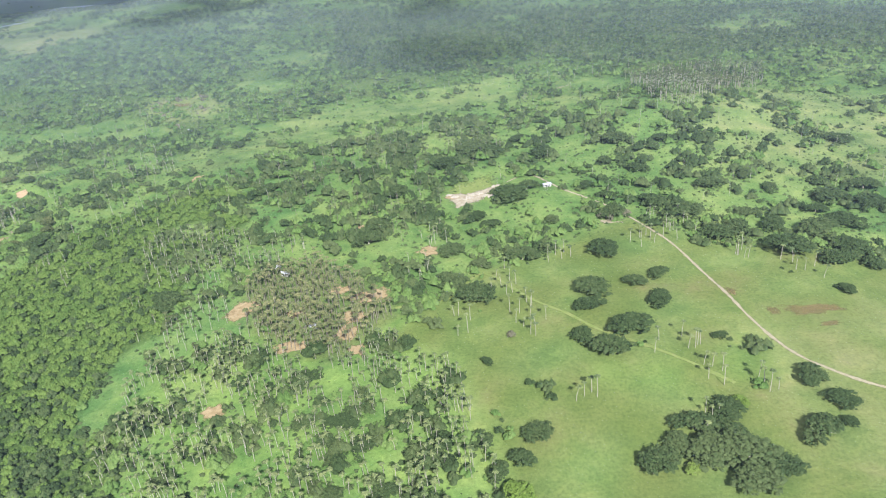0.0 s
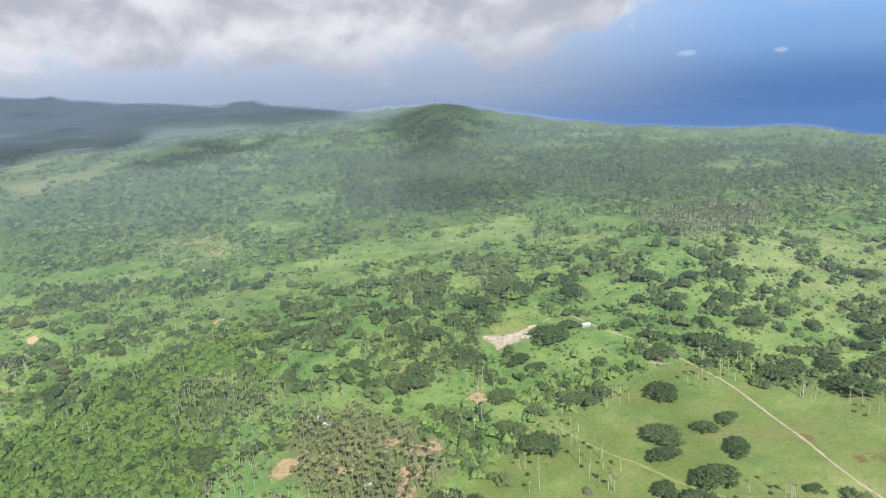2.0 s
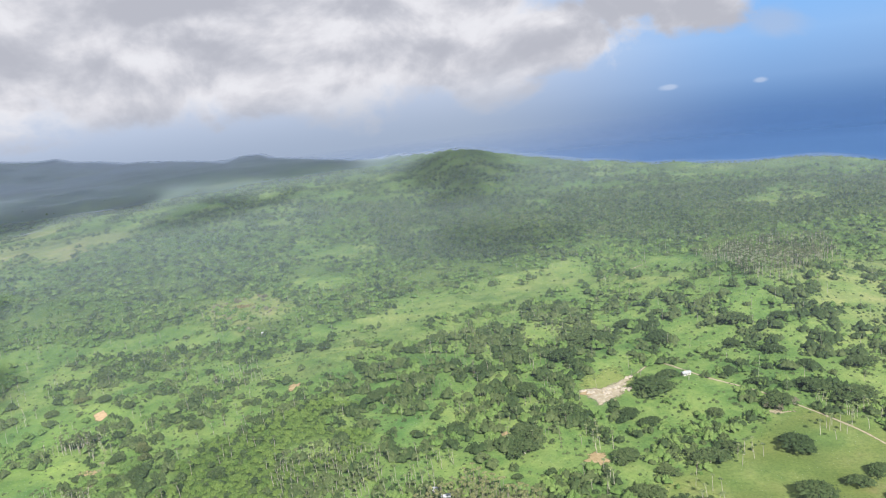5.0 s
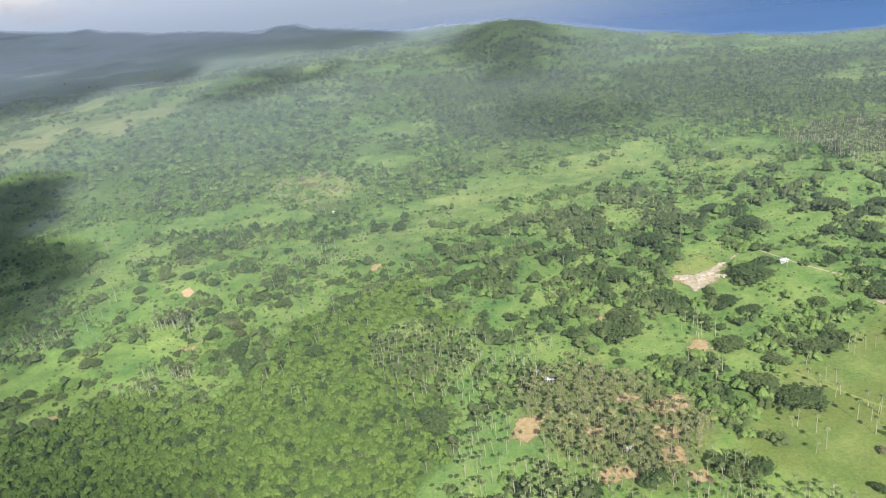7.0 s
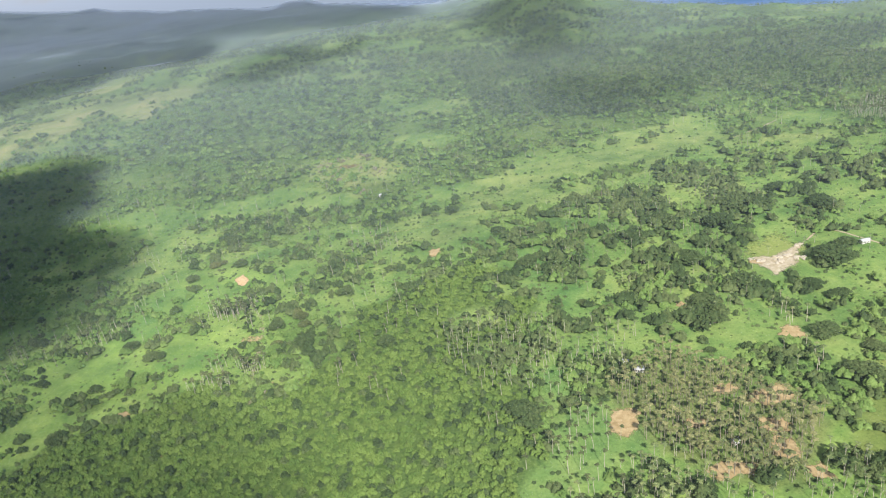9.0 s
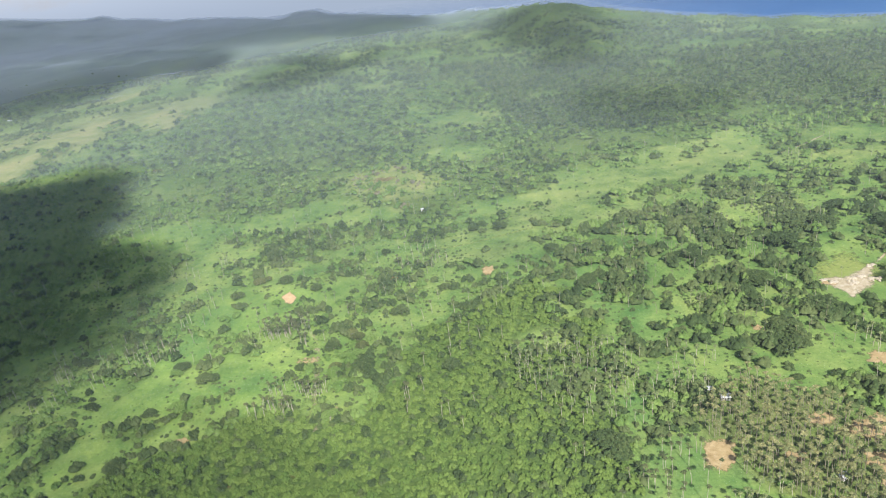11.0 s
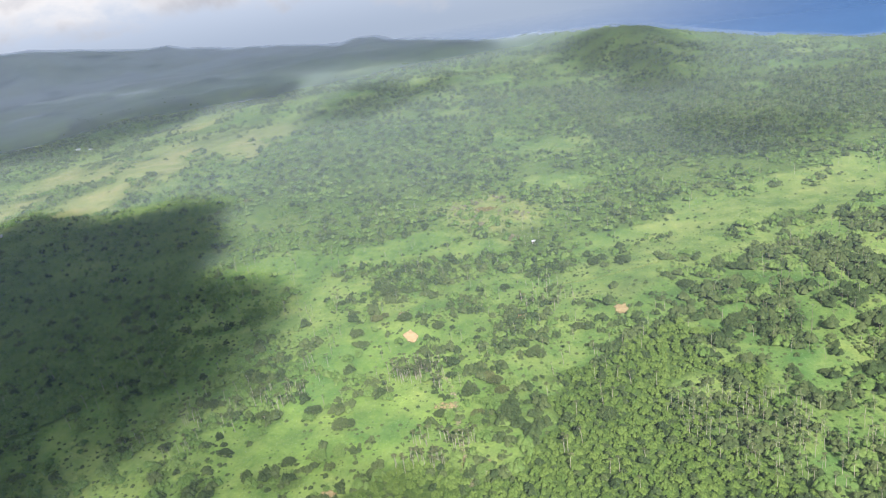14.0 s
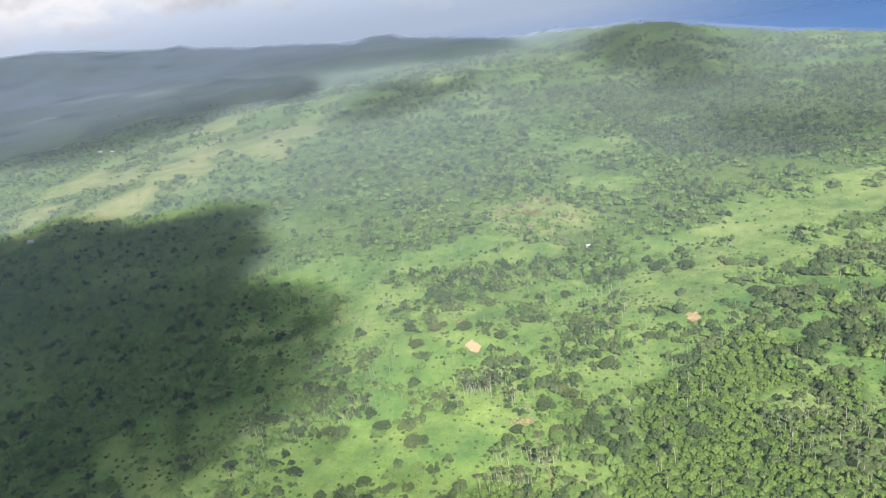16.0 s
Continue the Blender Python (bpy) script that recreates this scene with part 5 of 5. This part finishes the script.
# ---- the wing of the aircraft, x towards the tail, y towards the tip, z up ----
# PAINT, RIBBED and BRACKET are tinted lilac to offset green bounced light
PAINT = plain("lilac_white_paint", (0.54, 0.42, 0.70), 0.5, 0, 0.10, 1.2)
RIBBED = plain("ribbed_lilac_paint", (0.45, 0.38, 0.54), 0.5, 0, 0.12, 1.5)
NAVY = plain("dark_blue_paint", (0.006, 0.009, 0.016), 0.8, 0, 0.15, 1.0, 0.1)
COWL = plain("grey_cowl_paint", (0.11, 0.10, 0.13), 0.7, 0, 0.12, 1.0, 0.1)
BRACKET = plain("bracket_paint", (0.50, 0.41, 0.60), 0.6, 0, 0.25, 4.0)
RUBBER = plain("black_fitting", (0.012, 0.012, 0.014), 0.5, 0, 0.1, 4.0)
STEEL = plain("dull_steel", (0.22, 0.22, 0.23), 0.4, 0.8, 0.15, 5.0)

plane = tagged(new("airplane_wing"), "grey-white high wing with ribbed flap and dark engine nacelle", "airplane wing")


def edge(y, front):
    """The wing's front or rear edge, y metres out."""
    if front:
        u = (y - 4.92) / 6.08
        return Vector((-1.66 + 1.36 * u, y, 1.20 + 0.69 * u))
    u = (y - 4.3) / 6.7
    return Vector((0.17 + 1.50 * u, y, 1.50 + 0.26 * u))


def chord(y, c, lift=0.0):
    return edge(y, True).lerp(edge(y, False), c) + Vector((0, 0, lift))


def loft(rings, closed=True):
    """A skin over rings of equal length, with ends."""
    bm = bmesh.new()
    vs = [[bm.verts.new(p) for p in r] for r in rings]
    n = len(rings[0])
    for a, b in zip(vs, vs[1:]):
        for i in range(n if closed else n - 1):
            bm.faces.new((a[i], a[(i + 1) % n], b[(i + 1) % n], b[i]))
    if closed:
        bm.faces.new(vs[0]), bm.faces.new(vs[-1])
    bmesh.ops.recalc_face_normals(bm, faces=bm.faces)
    return bm


WING_FORM = [(0.0, 0.0), (0.03, -0.03), (0.15, -0.05), (0.40, -0.04), (0.66, -0.01), (0.66, 0.10), (0.40, 0.22), (0.15, 0.20), (0.03, 0.08)]
wing_panel = part("wing_panel", loft([[chord(y, c, z) for c, z in WING_FORM] for y in np.linspace(2.0, 11.0, 19)]), PAINT, plane)
# ribbed flap and aileron behind it: one ridge after another along the span
surfaces = {}
for name, a, b in (("flap", 2.0, 7.9), ("aileron", 7.94, 10.98)):
    rings, n = [], int((b - a) / 0.0625)
    for i in range(n + 1):
        y, d = a + (b - a) * i / n, 0.018 if i % 2 else 0.0
        rings.append([chord(y, 0.675, 0.005 - d), chord(y, 0.84, -0.004 - d), chord(y, 0.995, -0.002 - d), chord(y, 1.0, 0.012), chord(y, 0.84, 0.06), chord(y, 0.675, 0.09)])
    surfaces[name] = part(name, loft(rings), RIBBED, plane, "grey ribbed control surface")
# ribs painted dark, since bounced light leaves their shade lines too faint
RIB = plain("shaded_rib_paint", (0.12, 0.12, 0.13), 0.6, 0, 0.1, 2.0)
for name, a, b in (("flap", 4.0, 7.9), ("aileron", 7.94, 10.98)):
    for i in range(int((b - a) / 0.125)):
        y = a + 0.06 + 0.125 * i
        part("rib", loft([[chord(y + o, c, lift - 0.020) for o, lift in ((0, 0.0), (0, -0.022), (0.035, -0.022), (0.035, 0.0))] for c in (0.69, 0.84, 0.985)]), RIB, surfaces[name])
for c0, c1, a, b in ((0.44, 0.475, 4.2, 7.4), (0.60, 0.64, 4.4, 7.8)):
    part("flap_vane", loft([[chord(y, c0, -0.07), chord(y, c1, -0.06), chord(y, c1, -0.03), chord(y, c0, -0.04)] for y in (a, (a + b) / 2, b)]), PAINT, surfaces["flap"])
for c in (0.10, 0.18, 0.26, 0.34, 0.52):
    part("rivet_seam", loft([[chord(y, c - 0.004, -0.056), chord(y, c + 0.004, -0.056), chord(y, c + 0.004, -0.035), chord(y, c - 0.004, -0.035)] for y in np.linspace(3.0, 10.9, 9)]), STEEL, wing_panel)


def fin(name, outline, y, thick, material, label=""):
    """An upright plate, given by its outline in x and z."""
    return part(name, loft([[(x, y - thick / 2, z) for x, z in outline], [(x, y, z - 0.01) for x, z in outline], [(x, y + thick / 2, z) for x, z in outline]]), material, plane, label)


fairing = fin("hinge_fairing", [(-1.02, 1.16), (-0.78, 1.16), (-0.62, 1.05), (-0.62, 0.66), (-0.655, 0.632), (-0.71, 0.645), (-0.89, 0.89)], 3.2, 0.07, NAVY, "dark blue fairing")
fin("hinge_fairing", [(-0.56, 1.30), (-0.28, 1.30), (-0.335, 1.17), (-0.37, 1.09), (-0.385, 0.92), (-0.425, 0.90), (-0.44, 0.95)], 3.6, 0.07, NAVY, "dark blue fairing")


def web(name, outline, thick, material, label=""):
    """A plate that leans from the wing's underside out to its lower tips, with rounded-off edges."""
    mid = sum((Vector(p) for p in outline), Vector()) / len(outline)
    rings = [[Vector(p) + Vector((0, o, 0)) + (mid - Vector(p)).normalized() * w for p in outline] for o, w in ((-thick / 2, 0.02), (-thick / 4, 0.0), (thick / 4, 0.0), (thick / 2, 0.02))]
    bm = loft(rings)
    bmesh.ops.triangulate(bm, faces=[f for f in bm.faces if len(f.verts) > 4])
    return part(name, bm, material, plane, label)


inner = web("hinge_bracket", [(-0.403, 6.4, 1.386), (-0.321, 5.8, 1.375), (-0.211, 5.5, 1.385), (0.02, 5.5, 1.415), (0.045, 6.3, 1.445), (0.06, 7.4, 1.41), (0.001, 7.4, 1.148), (-0.058, 7.4, 0.907), (-0.134, 7.4, 0.925), (-0.175, 7.4, 1.119)], 0.09, BRACKET, "grey-white bracket")
outer = web("hinge_bracket", [(0.155, 7.4, 1.508), (0.237, 6.8, 1.485), (0.676, 7.0, 1.52), (0.905, 7.8, 1.55), (0.828, 8.2, 1.37), (0.835, 8.2, 1.012), (0.81, 8.2, 0.979), (0.698, 8.2, 1.188), (0.675, 8.2, 0.979), (0.64, 8.2, 0.979),
                               (0.503, 8.2, 1.253), (0.485, 8.2, 1.012), (0.425, 8.2, 0.914), (0.151, 7.6, 1.45)], 0.09, BRACKET, "grey-white bracket")


def rod(name, pts, r, material, owner):
    cu = bpy.data.curves.new(name, "CURVE")
    cu.dimensions, cu.bevel_depth, cu.bevel_resolution = "3D", r, 2
    sp = cu.splines.new("POLY")
    sp.points.add(len(pts) - 1)
    for p, q in zip(sp.points, pts):
        p.co = (*q, 1)
    cu.materials.append(material)
    ob = new(name, cu)
    ob.parent = owner
    return ob


rod("brace", [(-0.66, 3.2, 0.80), (-0.42, 3.6, 0.92)], 0.030, NAVY, fairing)
rod("push_rod", [(0.20, 7.35, 1.47), (0.05, 7.3, 0.885)], 0.016, STEEL, inner)
rod("link", [(-0.09, 7.35, 0.925), (0.05, 7.3, 0.885)], 0.020, RUBBER, inner)
rod("link", [(0.205, 7.0, 1.405), (0.66, 7.1, 1.46)], 0.013, RUBBER, outer)
rod("fitting", [(0.515, 8.1, 1.035), (0.63, 8.1, 1.01)], 0.035, RUBBER, outer)
rod("fitting", [(0.52, 8.1, 1.13), (0.55, 8.1, 1.115)], 0.032, RUBBER, outer)
rod("fitting", [(0.205, 7.0, 1.41), (0.255, 7.0, 1.405)], 0.028, RUBBER, outer)
rod("fitting", [(0.66, 7.1, 1.46), (0.70, 7.15, 1.47)], 0.022, RUBBER, outer)
rod("fitting", [(0.66, 7.75, 1.37), (0.70, 7.75, 1.365)], 0.030, RUBBER, outer)
rod("fitting", [(-0.10, 7.3, 1.02), (-0.075, 7.3, 1.16)], 0.022, RUBBER, inner)
rod("static_wick", [(1.67, 11.0, 1.78), (1.80, 11.0, 1.74), (1.98, 11.0, 1.66)], 0.010, RUBBER, surfaces["aileron"])
rod("static_wick", [(1.02, 10.3, 1.56), (1.15, 10.3, 1.54), (1.28, 10.3, 1.44)], 0.010, RUBBER, surfaces["aileron"])
rod("tie_ring", [(-1.00 + 0.035 * math.sin(a), 5.8, 1.19 + 0.05 * math.cos(a)) for a in np.linspace(0, 2 * math.pi, 14)] + [(-1.01, 5.8, 1.30)], 0.008, RUBBER, wing_panel)
bm = bmesh.new()
bmesh.ops.create_uvsphere(bm, u_segments=16, v_segments=8, radius=1, matrix=Matrix.Translation((-0.89, 8.0, 1.475)) @ pose(0, 0, 0, 0, 9, 0) @ Matrix.Diagonal((0.20, 0.12, 0.05, 1)))
part("landing_light", bm, RUBBER, wing_panel)


def body(name, stations, material, label=""):
    """A rounded body through stations of x, lowest and highest z, middle and half width in y."""
    rings = []
    for x, lo, hi, mid, wide in stations:
        rings.append([(x, mid + wide * math.copysign(abs(math.cos(a)) ** 0.7, math.cos(a)), (lo + hi) / 2 + (hi - lo) / 2 * math.copysign(abs(math.sin(a)) ** 0.8, math.sin(a))) for a in np.linspace(0, 2 * math.pi, 21)[:-1]])
    ob = part(name, loft(rings), material, plane, label)
    for p in ob.data.polygons:
        p.use_smooth = True
    return ob


body("engine_nacelle", [(-0.62, 0.86, 1.20, 2.9, 0.30), (-0.80, 0.81, 1.35, 2.8, 0.42), (-1.12, 0.675, 1.45, 2.8, 0.48), (-1.34, 0.50, 1.48, 2.8, 0.50), (-1.70, 0.50, 1.48, 2.8, 0.50), (-2.60, 0.46, 1.40, 2.8, 0.46), (-3.3, 0.55, 1.2, 2.8, 0.36)], NAVY, "dark blue engine nacelle")
cowl = body("cowl", [(-1.36, 0.47, 0.51, 2.75, 0.16), (-1.45, 0.43, 0.50, 2.75, 0.22), (-1.68, 0.30, 0.49, 2.75, 0.26), (-2.30, 0.11, 0.50, 2.75, 0.28), (-3.1, 0.16, 0.52, 2.75, 0.27)], COWL, "grey engine cowl")
rod("exhaust_stub", [(-1.90, 2.6, 0.215), (-1.57, 2.6, 0.205)], 0.035, RUBBER, cowl)
plane.matrix_basis = pose(-100.46, 32.32, 298.45, -6.48, 4.71, -2.27)
